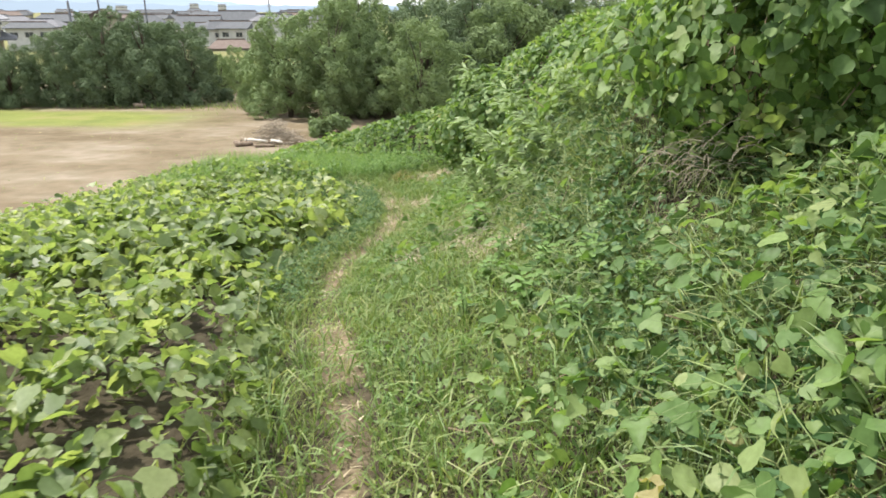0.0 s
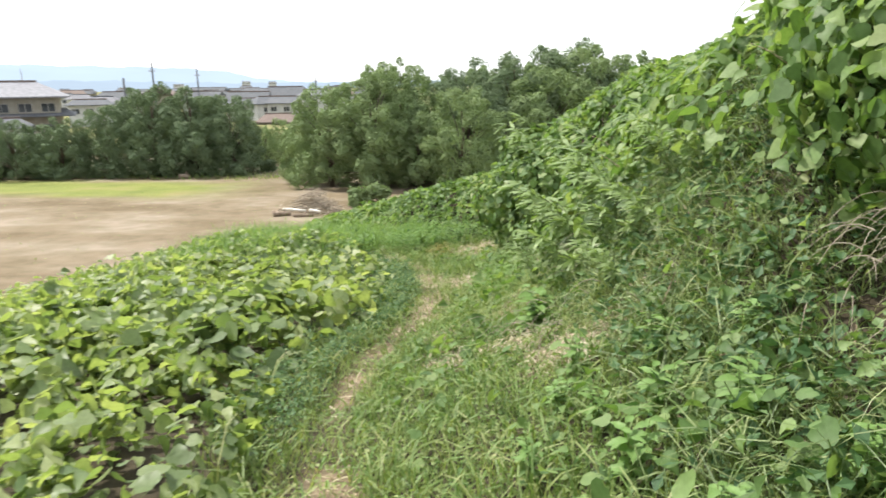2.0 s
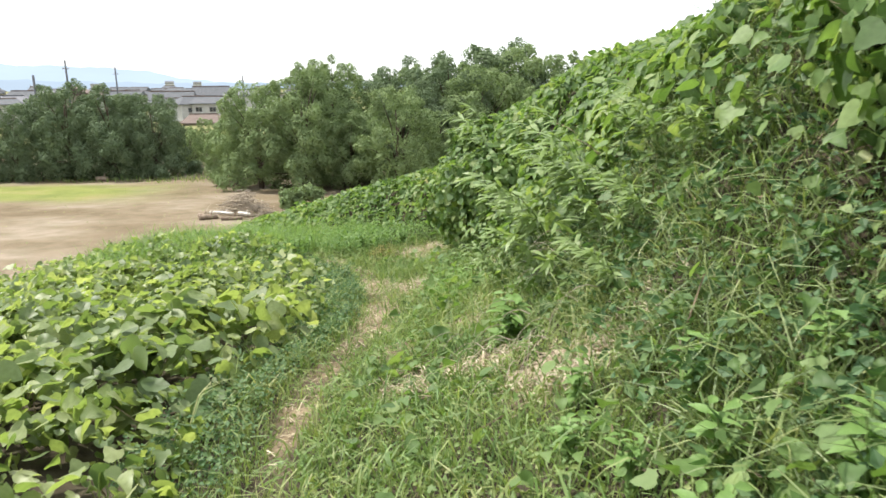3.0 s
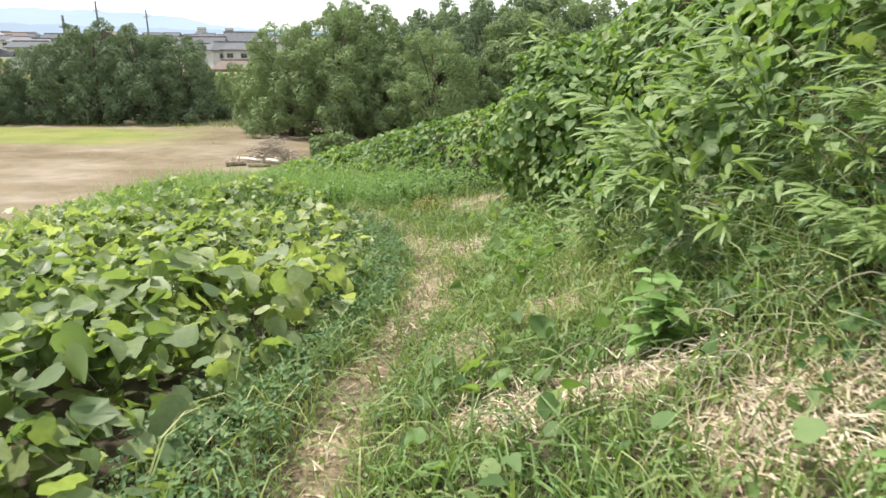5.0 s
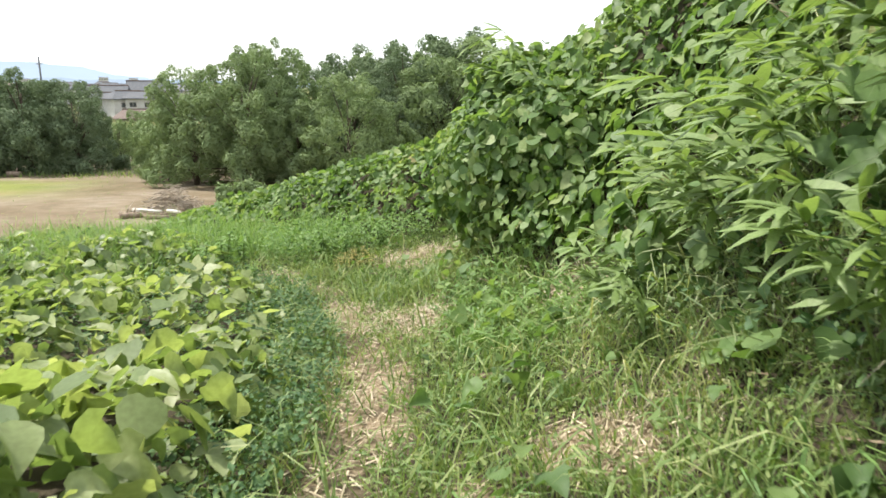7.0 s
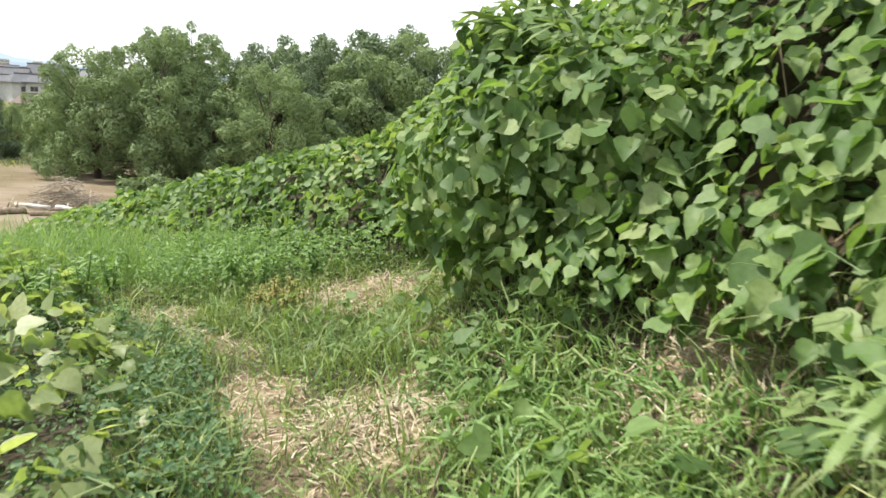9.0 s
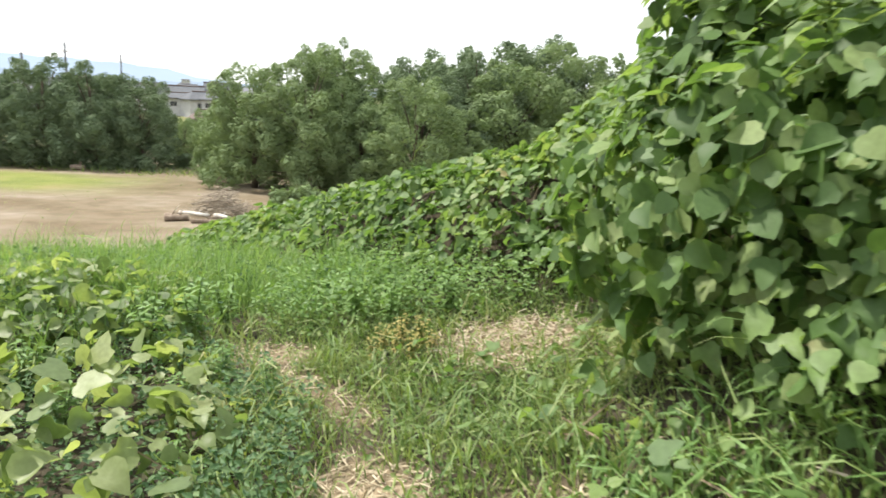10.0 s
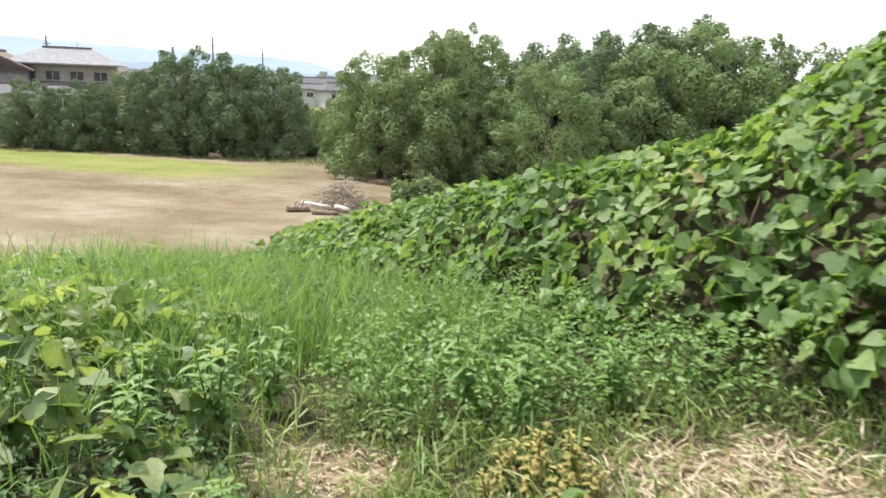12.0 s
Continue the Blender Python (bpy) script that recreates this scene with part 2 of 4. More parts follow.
def points_in(x0, x1, y0, y1, per_m2, keep):
    n = int((x1 - x0) * (y1 - y0) * per_m2)
    x, y = rng.uniform(x0, x1, n), rng.uniform(y0, y1, n)
    k = keep(x, y) > rng.random(n)
    return x[k], y[k]


# ---- ground: one sheet from underfoot to the horizon ----
def line(*runs):
    out = []
    for a, b, step in runs:
        out.extend(np.arange(a, b, step))
    return np.array(out)


def bare(x, y):
    """Where straw and soil show: the trodden line and a few worn patches."""
    w = 0.085 + 0.035 * np.sin(y * 1.9) + 0.13 * sm(8.0, 8.8, y) * sm(10.8, 10.0, y) + 0.05 * sm(11.5, 12.3, y)
    t = sm(1.9, 0.7, np.abs(x - path_x(y)) / w) * sm(13.9, 13.2, y) * np.clip(0.42 + 0.7 * waves(x * 0.6, y, 26, 1.5) + 0.6 * sm(8, 8.6, y) * sm(10.6, 9.8, y), 0.1, 1)
    for px, py, rx, ry in BARE_SPOTS:
        t = np.maximum(t, sm(1.25, 0.6, np.hypot((x - px) / rx, (y - py) / ry)))
    return np.clip(t * (0.85 + 0.4 * waves(x, y, 3, 0.5)), 0, 1)


BARE_SPOTS = [(-0.36, 11.1, 0.38, 0.5), (-0.95, 11.6, 0.28, 0.5), (-0.17, 13.5, 0.5, 0.42), (-1.75, 13.6, 0.36, 0.22), (0.58, 6.1, 0.42, 0.36), (-0.28, 6.85, 0.36, 0.22), (0.2, 6.8, 0.3, 0.2), (-0.47, 7.9, 0.2, 0.4), (0.08, 8.3, 0.25, 0.3), (0.66, 10.3, 0.42, 0.3), (-0.41, 11.0, 0.12, 0.3), (0.94, 2.53, 0.12, 0.12), (1.09, 1.6, 0.14, 0.12)]

gx = line((-2600, -300, 230), (-300, -60, 20), (-60, -12, 2.4), (-12, -5, 0.5), (-5, 3.2, 0.1), (3.2, 12, 0.6), (12, 60, 6), (60, 300, 30), (300, 2700, 300))
gy = line((-300, -20, 40), (-20, -3, 1.5), (-3, 20, 0.1), (20, 32, 0.5), (32, 90, 2.0), (90, 300, 15), (300, 3000, 270))
X, Y = np.meshgrid(gx, gy)
Z = ground_z(X, Y)
nx_, ny_ = len(gx), len(gy)
idx = np.arange(nx_ * ny_).reshape(ny_, nx_)
quads = np.stack([idx[:-1, :-1], idx[:-1, 1:], idx[1:, 1:], idx[1:, :-1]], -1).reshape(-1, 4)


def ground_material():
    m, n, l, p = node_material("soil_and_turf")
    masks = n.new("ShaderNodeVertexColor")
    masks.layer_name = "cover"
    sep = n.new("ShaderNodeSeparateColor")
    l.new(masks.outputs[0], sep.inputs[0])
    fine, mid, big = noise_node(n, l, 45, 6), noise_node(n, l, 7, 5), noise_node(n, l, 0.35, 5)
    soil = ramp(n, [(0.25, (0.028, 0.022, 0.013)), (0.6, (0.06, 0.05, 0.033)), (0.8, (0.06, 0.075, 0.03))])
    l.new(mid.outputs[0], soil.inputs[0])
    straw = ramp(n, [(0.25, (0.11, 0.08, 0.05)), (0.5, (0.27, 0.205, 0.13)), (0.75, (0.42, 0.34, 0.23))])
    l.new(fine.outputs[0], straw.inputs[0])
    stretch = n.new("ShaderNodeMapping")
    stretch.inputs["Scale"].default_value = (0.2, 0.28, 1)
    tc = n.new("ShaderNodeTexCoord")
    l.new(tc.outputs["Object"], stretch.inputs["Vector"])
    streak = n.new("ShaderNodeTexNoise")
    streak.inputs["Scale"].default_value, streak.inputs["Detail"].default_value = 1.0, 7
    l.new(stretch.outputs[0], streak.inputs["Vector"])
    sand = ramp(n, [(0.34, (0.14, 0.108, 0.066)), (0.5, (0.185, 0.148, 0.1)), (0.68, (0.25, 0.21, 0.16))])
    l.new(streak.outputs[0], sand.inputs[0])
    turf = ramp(n, [(0.35, (0.13, 0.15, 0.04)), (0.55, (0.17, 0.19, 0.05)), (0.7, (0.21, 0.185, 0.075))])
    l.new(big.outputs[0], turf.inputs[0])
    specks = noise_node(n, l, 1.3, 8)
    patchy = n.new("ShaderNodeMixRGB")
    patchy.blend_type = "MULTIPLY"
    patchy.inputs[0].default_value = 0.4
    sr = ramp(n, [(0.35, (0.55, 0.56, 0.45)), (0.6, (1.05, 1.0, 1.0))])
    l.new(specks.outputs[0], sr.inputs[0])
    l.new(sand.outputs[0], patchy.inputs[1])
    l.new(sr.outputs[0], patchy.inputs[2])
    sand = patchy
    last = soil.outputs[0]
    for k, layer in ((0, straw), (1, sand), (2, turf)):
        mx = n.new("ShaderNodeMixRGB")
        l.new(sep.outputs[k], mx.inputs[0])
        l.new(last, mx.inputs[1])
        l.new(layer.outputs[0], mx.inputs[2])
        last = mx.outputs[0]
    l.new(last, p.inputs["Base Color"])
    p.inputs["Roughness"].default_value = 0.95
    p.inputs["Specular IOR Level"].default_value = 0.15
    b = n.new("ShaderNodeBump")
    b.inputs["Strength"].default_value, b.inputs["Distance"].default_value = 0.6, 0.03
    l.new(fine.outputs[0], b.inputs["Height"])
    l.new(b.outputs[0], p.inputs["Normal"])
    return m


ground = put("ground", np.stack([X.ravel(), Y.ravel(), Z.ravel()], 1), quads, ground_material(), smooth=True)
tagged(ground, "hillside soil with a trodden straw path above a dry field", "ground", kind="structure")
on_field = (field_z(X, Y) >= hill_z(X, Y) - 0.2).astype(float)
away = Y + 0.14 * X + 4 + 1.6 * waves(X, Y, 6, 11)
strip = sm(44, 46.5, away) * sm(57, 53.5, away) * sm(-15, -23, X + 1.5 * waves(X, Y, 3, 8))
edge = sm(20, 14, Y) * sm(-16, -12, X)
turfy = np.clip(np.maximum(strip, edge) + 0.6 * sm(85, 100, Y) + sm(-6, 4, X) * sm(20, 30, Y), 0, 1) * on_field
cover = ground.data.color_attributes.new("cover", "FLOAT_COLOR", "POINT")
cover.data.foreach_set("color", np.stack([bare(X, Y) * (1 - on_field), on_field, turfy, np.ones_like(X)], -1).ravel())


# ---- creeper leaves ----
def kudzu(name, label, box, per_m2, keep, height, mat, size, singles, single_box, tilt=0.55, seed=1):
    """A mat of creeper: loose leaves joined, and the ones passed closest single."""
    def steep_keep(a, b):
        sl = surface_normal(lambda p, q: ground_z(p, q) + height(p, q), a, b)
        return keep(a, b) * np.minimum(np.hypot(np.hypot(sl[:, 0], sl[:, 1]), 1.0), 2.6) / 2.6

    x, y = points_in(*box, per_m2 * 2.6, steep_keep)
    n = len(x)
    g, h = ground_z(x, y), np.maximum(height(x, y), 0.08)
    depth = 1 - rng.random(n) ** 2.2 * 0.85
    fn = lambda a, b: ground_z(a, b) + height(a, b)
    nor = surface_normal(fn, x, y)
    nor = nor / np.linalg.norm(nor, axis=1, keepdims=True)
    out = nor.copy()
    pos = np.stack([x, y, g], 1) + out * (np.minimum(h, 0.3) * depth)[:, None]
    pos[:, 2] += np.maximum(h - 0.3, 0) * depth
    lean = nor + rng.normal(0, tilt, (n, 3)) + np.array(SUN_DIR)[None] * 0.35
    lean[:, 2] = np.maximum(lean[:, 2], -0.1)
    a = rng.uniform(0, 2 * np.pi, n)
    heading = np.stack([np.cos(a), np.sin(a), -0.25 - 2.2 * (1 - nor[:, 2])], 1)
    axes = frames_of(lean, heading)
    s = (size[0] + (size[1] - size[0]) * rng.random(n) ** 1.3) * (0.75 + 0.35 * depth) * (0.68 + 0.32 * sm(4.5, 7.5, y)) * (1 - 0.2 * sm(9.5, 11, y))
    s3 = np.stack([s * rng.uniform(0.8, 1.15, n), s * rng.uniform(0.9, 1.1, n), s * rng.uniform(-0.6, 3.2, n)], 1)
    sx0, sx1, sy0, sy1 = single_box
    near = np.flatnonzero((x > sx0) & (x < sx1) & (y > sy0) & (y < sy1) & (depth > 0.72))[:singles]
    rest = np.ones(n, bool)
    rest[near] = False
    root = new(name)
    tagged(root, label, "creeper")
    lobed = rng.random(n) < 0.72
    for which, tv in ((rest & ~lobed, LEAF_V), (rest & lobed, LOBED_V)):
        ob = new("foliage", scatter("foliage", tv, LEAF_F, pos[which], axes[which], s3[which], mat, True))
        ob.parent = root
        tagged(ob, kind="stuff")
    if len(near):
        # sun-toned leaf on the open patch, shade-toned leaf on the bank
        single = KUDZU_PART_SUNNY if mat is KUDZU_SUNNY else KUDZU_PART_BANK
        shapes = [raw_mesh("leaf", v, LEAF_F, single, True) for v in (LEAF_V, LOBED_V)]
        for k in near:
            ob = new("leaf", shapes[int(lobed[k])])
            m = Matrix(axes[k].tolist()).to_4x4()
            ob.matrix_world = Matrix.Translation(pos[k]) @ m @ Matrix.Diagonal((*s3[k].tolist(), 1))
            ob.parent = root
    # runners under the leaves
    pick = rng.choice(n, min(n, 260), replace=False)
    v, f = [], []
    for k in pick:
        p0, a0 = pos[k] - out[k] * 0.06, rng.uniform(0, 2 * np.pi)
        p1 = p0 + np.array([math.cos(a0) * 0.25, math.sin(a0) * 0.25, 0])
        p1[2] = float(ground_z(p1[0], p1[1])) + 0.03
        side = np.array([-math.sin(a0), math.cos(a0), 0]) * 0.004
        b = len(v)
        up = np.array([0, 0, 0.007])
        v += [p0 - side, p0 + side, p0 + up, p1 - side, p1 + side, p1 + up]
        f += [(b, b + 1, b + 4, b + 3), (b + 1, b + 2, b + 5, b + 4), (b + 2, b, b + 3, b + 5)]
    ob = put("vines", v, f, STEM, root)
    tagged(ob, kind="stuff")
    return root


def left_kudzu(x, y):
    d = path_x(y) - 0.3 - 0.22 * sm(4.5, 6, y) * sm(10, 9, y) - x
    k = sm(0.0, 0.45, d) * (1 - 0.62 * sm(8.6, 11.2, y + 1.1 * waves(x, y, 8, 1.7)) * sm(-3.4, -2.4, x))
    gap = sm(0.66, 0.9, waves(x, y, 41, 1.6)) * 0.6
    rim = sm(-11.6, -9.0, x + 1.2 * waves(x, y, 44, 4)) * sm(-5.6, -3.6, y + 0.8 * waves(x, y, 45, 3))
    return k * sm(16.6, 15.2, y) * (1 - gap) * rim * (1 - 0.6 * sm(-6.2, -7.5, x)) * (1 - 0.6 * sm(1.5, 0.5, y))


def bank_kudzu(x, y):
    s = x - knee_x(y)
    far = sm(9.2, 10.3, y) * sm(0.02, 0.36, s)
    high = sm(1.5, 2.2, x + 0.35 * waves(x, y, 12, 1.4) + 0.65 * sm(7, 9.2, y)) * (0.85 - 0.4 * sm(3.5, 4.5, y) * sm(8.8, 7.8, y) * sm(2.6, 2.1, x))
    start = sm(5.4, 3.2, y) * sm(0.2, 0.7, x) * (0.22 + 0.2 * sm(3, 1.8, y))
    hollow = np.exp(-(((x - 1.6) / 0.25) ** 2 + ((y - 4.3) / 0.35) ** 2))
    thin = (1 - 0.72 * sm(2.8, 3.8, x)) * (1 - 0.6 * sm(1.0, 0.0, y)) * sm(8.4, 6.4, x + 1.0 * waves(x, y, 46, 3)) * sm(-5.6, -3.6, y + 0.8 * waves(x, y, 47, 3))
    return np.maximum(np.maximum(far, high), start) * thin * sm(23, 21, y) * (1 - 0.95 * np.clip(hollow * 1.6, 0, 1))


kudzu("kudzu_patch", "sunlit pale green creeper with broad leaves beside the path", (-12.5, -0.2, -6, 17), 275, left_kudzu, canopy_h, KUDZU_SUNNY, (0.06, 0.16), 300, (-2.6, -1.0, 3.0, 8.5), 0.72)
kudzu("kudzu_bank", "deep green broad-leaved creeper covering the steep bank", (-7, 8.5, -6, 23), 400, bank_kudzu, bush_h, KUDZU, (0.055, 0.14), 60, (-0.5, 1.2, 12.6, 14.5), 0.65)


def creeper_bush(label, lobes, n, size, singles, single_box, seed, tilt=0.5):
    """Creeper heaped over a shrub: leaves hang all round its swelling sides."""
    r = np.random.default_rng(seed)
    root = new("kudzu_bush")
    tagged(root, label, "creeper", "creeper-smothered bushes on the bank")
    c, rad = np.array([q[:3] for q in lobes]), np.array([q[3:] for q in lobes])
    share = rad[:, 0] * rad[:, 1] + rad[:, 1] * rad[:, 2]
    pick = r.choice(len(lobes), n, p=share / share.sum())
    d = r.normal(0, 1, (n, 3))
    d /= np.linalg.norm(d, axis=1, keepdims=True)
    swell = 1 + 0.1 * np.sin(d[:, 0] * 5.1 + pick) * np.cos(d[:, 2] * 4.3 + 1) + 0.07 * np.sin(d[:, 1] * 9 + 2)
    depth = 1.04 - 0.42 * r.random(n) ** 1.9
    pos = c[pick] + d * rad[pick] * (swell * depth)[:, None]
    inside = np.zeros(n, bool)
    for k in range(len(lobes)):
        inside |= (np.sum(((pos - c[k]) / rad[k]) ** 2, axis=1) < 0.36)
    keep = ~inside & (pos[:, 2] > ground_z(pos[:, 0], pos[:, 1]) + 0.1) & (d[:, 2] > -0.85)
    pos, d, depth, pick = pos[keep], d[keep], depth[keep], pick[keep]
    n = len(pos)
    nor = d / rad[pick]
    nor /= np.linalg.norm(nor, axis=1, keepdims=True)
    lean = nor + r.normal(0, tilt, (n, 3)) + np.array([0, 0, 0.25])
    a = r.uniform(0, 2 * np.pi, n)
    axes = frames_of(lean, np.stack([0.8 * np.cos(a), 0.8 * np.sin(a), np.full(n, -0.9)], 1))
    s = (size[0] + (size[1] - size[0]) * r.random(n) ** 1.2) * (0.6 + 0.4 * depth)
    s3 = np.stack([s * r.uniform(0.85, 1.2, n), s * r.uniform(0.9, 1.1, n), s * r.uniform(-0.6, 2.6, n)], 1)
    x0, x1, y0, y1 = single_box
    near = np.flatnonzero((pos[:, 0] > x0) & (pos[:, 0] < x1) & (pos[:, 1] > y0) & (pos[:, 1] < y1) & (depth > 0.9))[:singles]
    rest = np.ones(n, bool)
    rest[near] = False
    lobed = r.random(n) < 0.55
    for which, tv in ((rest & ~lobed, LEAF_V), (rest & lobed, LOBED_V)):
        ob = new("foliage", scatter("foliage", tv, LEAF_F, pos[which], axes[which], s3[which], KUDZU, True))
        ob.parent = root
        tagged(ob, kind="stuff")
    shapes = [raw_mesh("leaf", v, LEAF_F, KUDZU_PART_BANK, True) for v in (LEAF_V, LOBED_V)]
    for k in near:
        ob = new("leaf", shapes[int(lobed[k])])
        ob.matrix_world = Matrix.Translation(pos[k]) @ Matrix(axes[k].tolist()).to_4x4() @ Matrix.Diagonal((*s3[k].tolist(), 1))
        ob.parent = root
    for k in range(26):
        q = c[k % len(lobes)] + np.clip(r.normal(0, 0.22, 3), -0.4, 0.4) * rad[k % len(lobes)]
        foot = np.array(on_ground(q[0] + abs(r.normal(0, 0.1)), q[1] + r.normal(0, 0.1), -0.03))
        top = np.array([q[0], q[1], max(q[2], foot[2] + 0.3)])
        mid = (foot + top) / 2 + r.normal(0, 0.06, 3)
        put("vine", *tube([foot, mid, top], r.uniform(0.004, 0.009), 0.003, 5), STEM, root, True)
    return root


# ---- grasses and low plants ----
ARCH_V = [(-0.5, 0, 0), (0.5, 0, 0), (-0.5, 0.16, 0.42), (0.5, 0.16, 0.42), (-0.42, 0.48, 0.62), (0.42, 0.48, 0.62), (-0.25, 0.82, 0.5), (0.25, 0.82, 0.5), (0, 1.02, 0.26)]
ARCH_F = [(0, 1, 3, 2), (2, 3, 5, 4), (4, 5, 7, 6), (6, 7, 8)]
STAND_V = [(-0.5, 0, 0), (0.5, 0, 0), (-0.42, 0.06, 0.5), (0.42, 0.06, 0.5), (-0.24, 0.2, 0.86), (0.24, 0.2, 0.86), (0, 0.4, 1.0)]
SPRIG_V = [(0, 0, 0), (0.3, 0.4, 0.06), (0, 1, -0.05), (-0.3, 0.4, 0.06)]
SPRIG_F = [(0, 1, 2, 3)]


def upright(n, tilt):
    up = np.stack([rng.normal(0, tilt, n), rng.normal(0, tilt, n), np.ones(n)], 1)
    a = rng.uniform(0, 2 * np.pi, n)
    return frames_of(up, np.stack([np.cos(a), np.sin(a), np.zeros(n)], 1))


def blades(name, label, box, per_m2, keep, tv, tf, mat, length, width, tilt=0.25, lift=0.0, category="grass"):
    x, y = points_in(*box, per_m2, keep)
    n = len(x)
    pos = np.stack([x, y, ground_z(x, y) - 0.01 + lift * rng.random(n)], 1)
    ln = rng.uniform(*length, n) * np.clip(0.8 + 0.4 * waves(x, y, 15, 0.9), 0.35, 1.4)
    size = np.stack([rng.uniform(*width, n), ln, ln], 1)
    ob = new(name, scatter(name, tv, tf, pos, upright(n, tilt), size, mat))
    return tagged(ob, label, category, kind="stuff")


def floor_right(x, y):
    d = x - path_x(y)
    return np.maximum(sm(-0.02, 0.22, d), 0.35 * sm(0.4, 0.0, np.abs(d))) * sm(0.55, 0.15, x - knee_x(y)) * (1 - 0.85 * bare(x, y)) * sm(16, 14, y)


def fringe_left(x, y):
    d = path_x(y) - x
    return sm(0.05, 0.2, d) * sm(0.9, 0.4, d) * sm(15, 13.5, y)


def herb_zone(x, y):
    d = path_x(y) - x
    mid = sm(0.1, 0.3, d) * sm(0.95, 0.5, d) * sm(4.5, 6.5, y) * sm(13.5, 12.3, y)
    low = sm(0.2, 0.6, d) * sm(3.2, 2.2, d) * sm(9.6, 10.8, y) * sm(15.2, 13.8, y) * 0.55
    return np.maximum(mid, low)


def tall_zone(x, y):
    k = knee_x(y) - x
    start = sm(13.7, 15.3, y + 0.5 * (path_x(y) - x) + 0.7 * waves(x, y, 7, 2))
    return sm(-0.1, 0.3, k) * start * sm(22, 20, y) * sm(-6.8, -5.5, x) * (0.3 + 0.7 * sm(-0.5, 0.3, waves(x, y, 17, 0.9)))


def bank_zone(x, y):
    hollow = np.exp(-(((x - 1.6) / 0.2) ** 2 + ((y - 4.3) / 0.3) ** 2))
    return sm(-0.25, 0.2, x - knee_x(y)) * sm(-5, -3, y) * sm(10.4, 9.2, y) * sm(3.0, 2.4, x) * (1 - 0.9 * np.clip(hollow * 1.6, 0, 1))


def weed_mass(x, y):
    return sm(-2.2, -1.7, x) * sm(0.25, -0.1, x - knee_x(y)) * sm(13.7, 14.3, y) * sm(17, 16, y)


blades("short_grass", "short mixed green grass beside the worn path", (-2.2, 1.6, -5, 15), 1300, floor_right, STAND_V, BLADE_F, GRASS, (0.07, 0.2), (0.004, 0.009), 0.45)
blades("long_grass_tufts", "arching green grass blades along the path", (-2.2, 1.6, -5, 14), 260, lambda x, y: np.maximum(floor_right(x, y), fringe_left(x, y)) * (0.35 + 0.65 * (waves(x, y, 21, 0.7) > 0.1)), ARCH_V, ARCH_F, GRASS, (0.18, 0.42), (0.006, 0.011), 0.3)
blades("fringe_grass", "low green grass under the edge of the creeper", (-3.5, -0.2, -5, 15), 700, fringe_left, STAND_V, BLADE_F, GRASS, (0.08, 0.24), (0.004, 0.009), 0.4)
blades("tall_grass", "bright green tall grass on the slope", (-9, 0, 12.5, 22), 1000, tall_zone, STAND_V, BLADE_F, TALL_GRASS, (0.24, 0.66), (0.006, 0.013), 0.34)
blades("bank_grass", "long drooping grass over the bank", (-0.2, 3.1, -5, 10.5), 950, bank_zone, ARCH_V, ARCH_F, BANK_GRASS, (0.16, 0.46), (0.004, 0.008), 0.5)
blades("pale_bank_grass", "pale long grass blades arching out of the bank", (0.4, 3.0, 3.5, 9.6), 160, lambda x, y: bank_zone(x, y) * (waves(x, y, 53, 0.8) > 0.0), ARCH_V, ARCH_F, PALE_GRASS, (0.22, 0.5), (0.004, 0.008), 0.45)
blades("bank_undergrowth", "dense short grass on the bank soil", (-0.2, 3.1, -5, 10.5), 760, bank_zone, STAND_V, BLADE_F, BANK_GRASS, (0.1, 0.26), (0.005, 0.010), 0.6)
blades("slope_grass", "rough grass running down to the field", (-18, 9, -14, 26), 22, lambda x, y: np.maximum(np.maximum(sm(-7.5, -9, x), sm(-3.2, -5, y)), np.maximum(sm(5.5, 7, x), sm(15.5, 17, y) * sm(-4, -5, x))) * (hill_z(x, y) > field_z(x, y) - 0.3), STAND_V, BLADE_F, GRASS, (0.1, 0.24), (0.01, 0.022), 0.5)

blades("field_grass", "thin sparse grass scattered over the bare field", (-45, -6, 16, 58), 2, lambda x, y: (0.25 + 0.75 * (waves(x, y, 71, 6) > 0.2)) * (field_z(x, y) >= hill_z(x, y) - 0.2), ARCH_V, ARCH_F, GRASS, (0.06, 0.16), (0.012, 0.03), 0.5)
blades("field_edge_grass", "rank green grass along the foot of the trees", (-50, -12, 48, 64), 9, lambda x, y: sm(56.5, 58, y + 0.14 * x + 4) * sm(66, 64, y + 0.14 * x + 4), STAND_V, BLADE_F, GRASS, (0.2, 0.5), (0.03, 0.07), 0.4)


def small_leaves(name, label, box, per_m2, keep, mat, size, height, tilt=0.6):
    x, y = points_in(*box, per_m2, keep)
    n = len(x)
    h = height * (0.75 + 0.45 * waves(x, y, 18, 0.6))
    pos = np.stack([x, y, ground_z(x, y) + h * (1 - rng.random(n) ** 2)], 1)
    ob = new(name, scatter(name, SPRIG_V, SPRIG_F, pos, upright(n, tilt), rng.uniform(*size, n), mat))
    return tagged(ob, label, "weeds", kind="stuff")


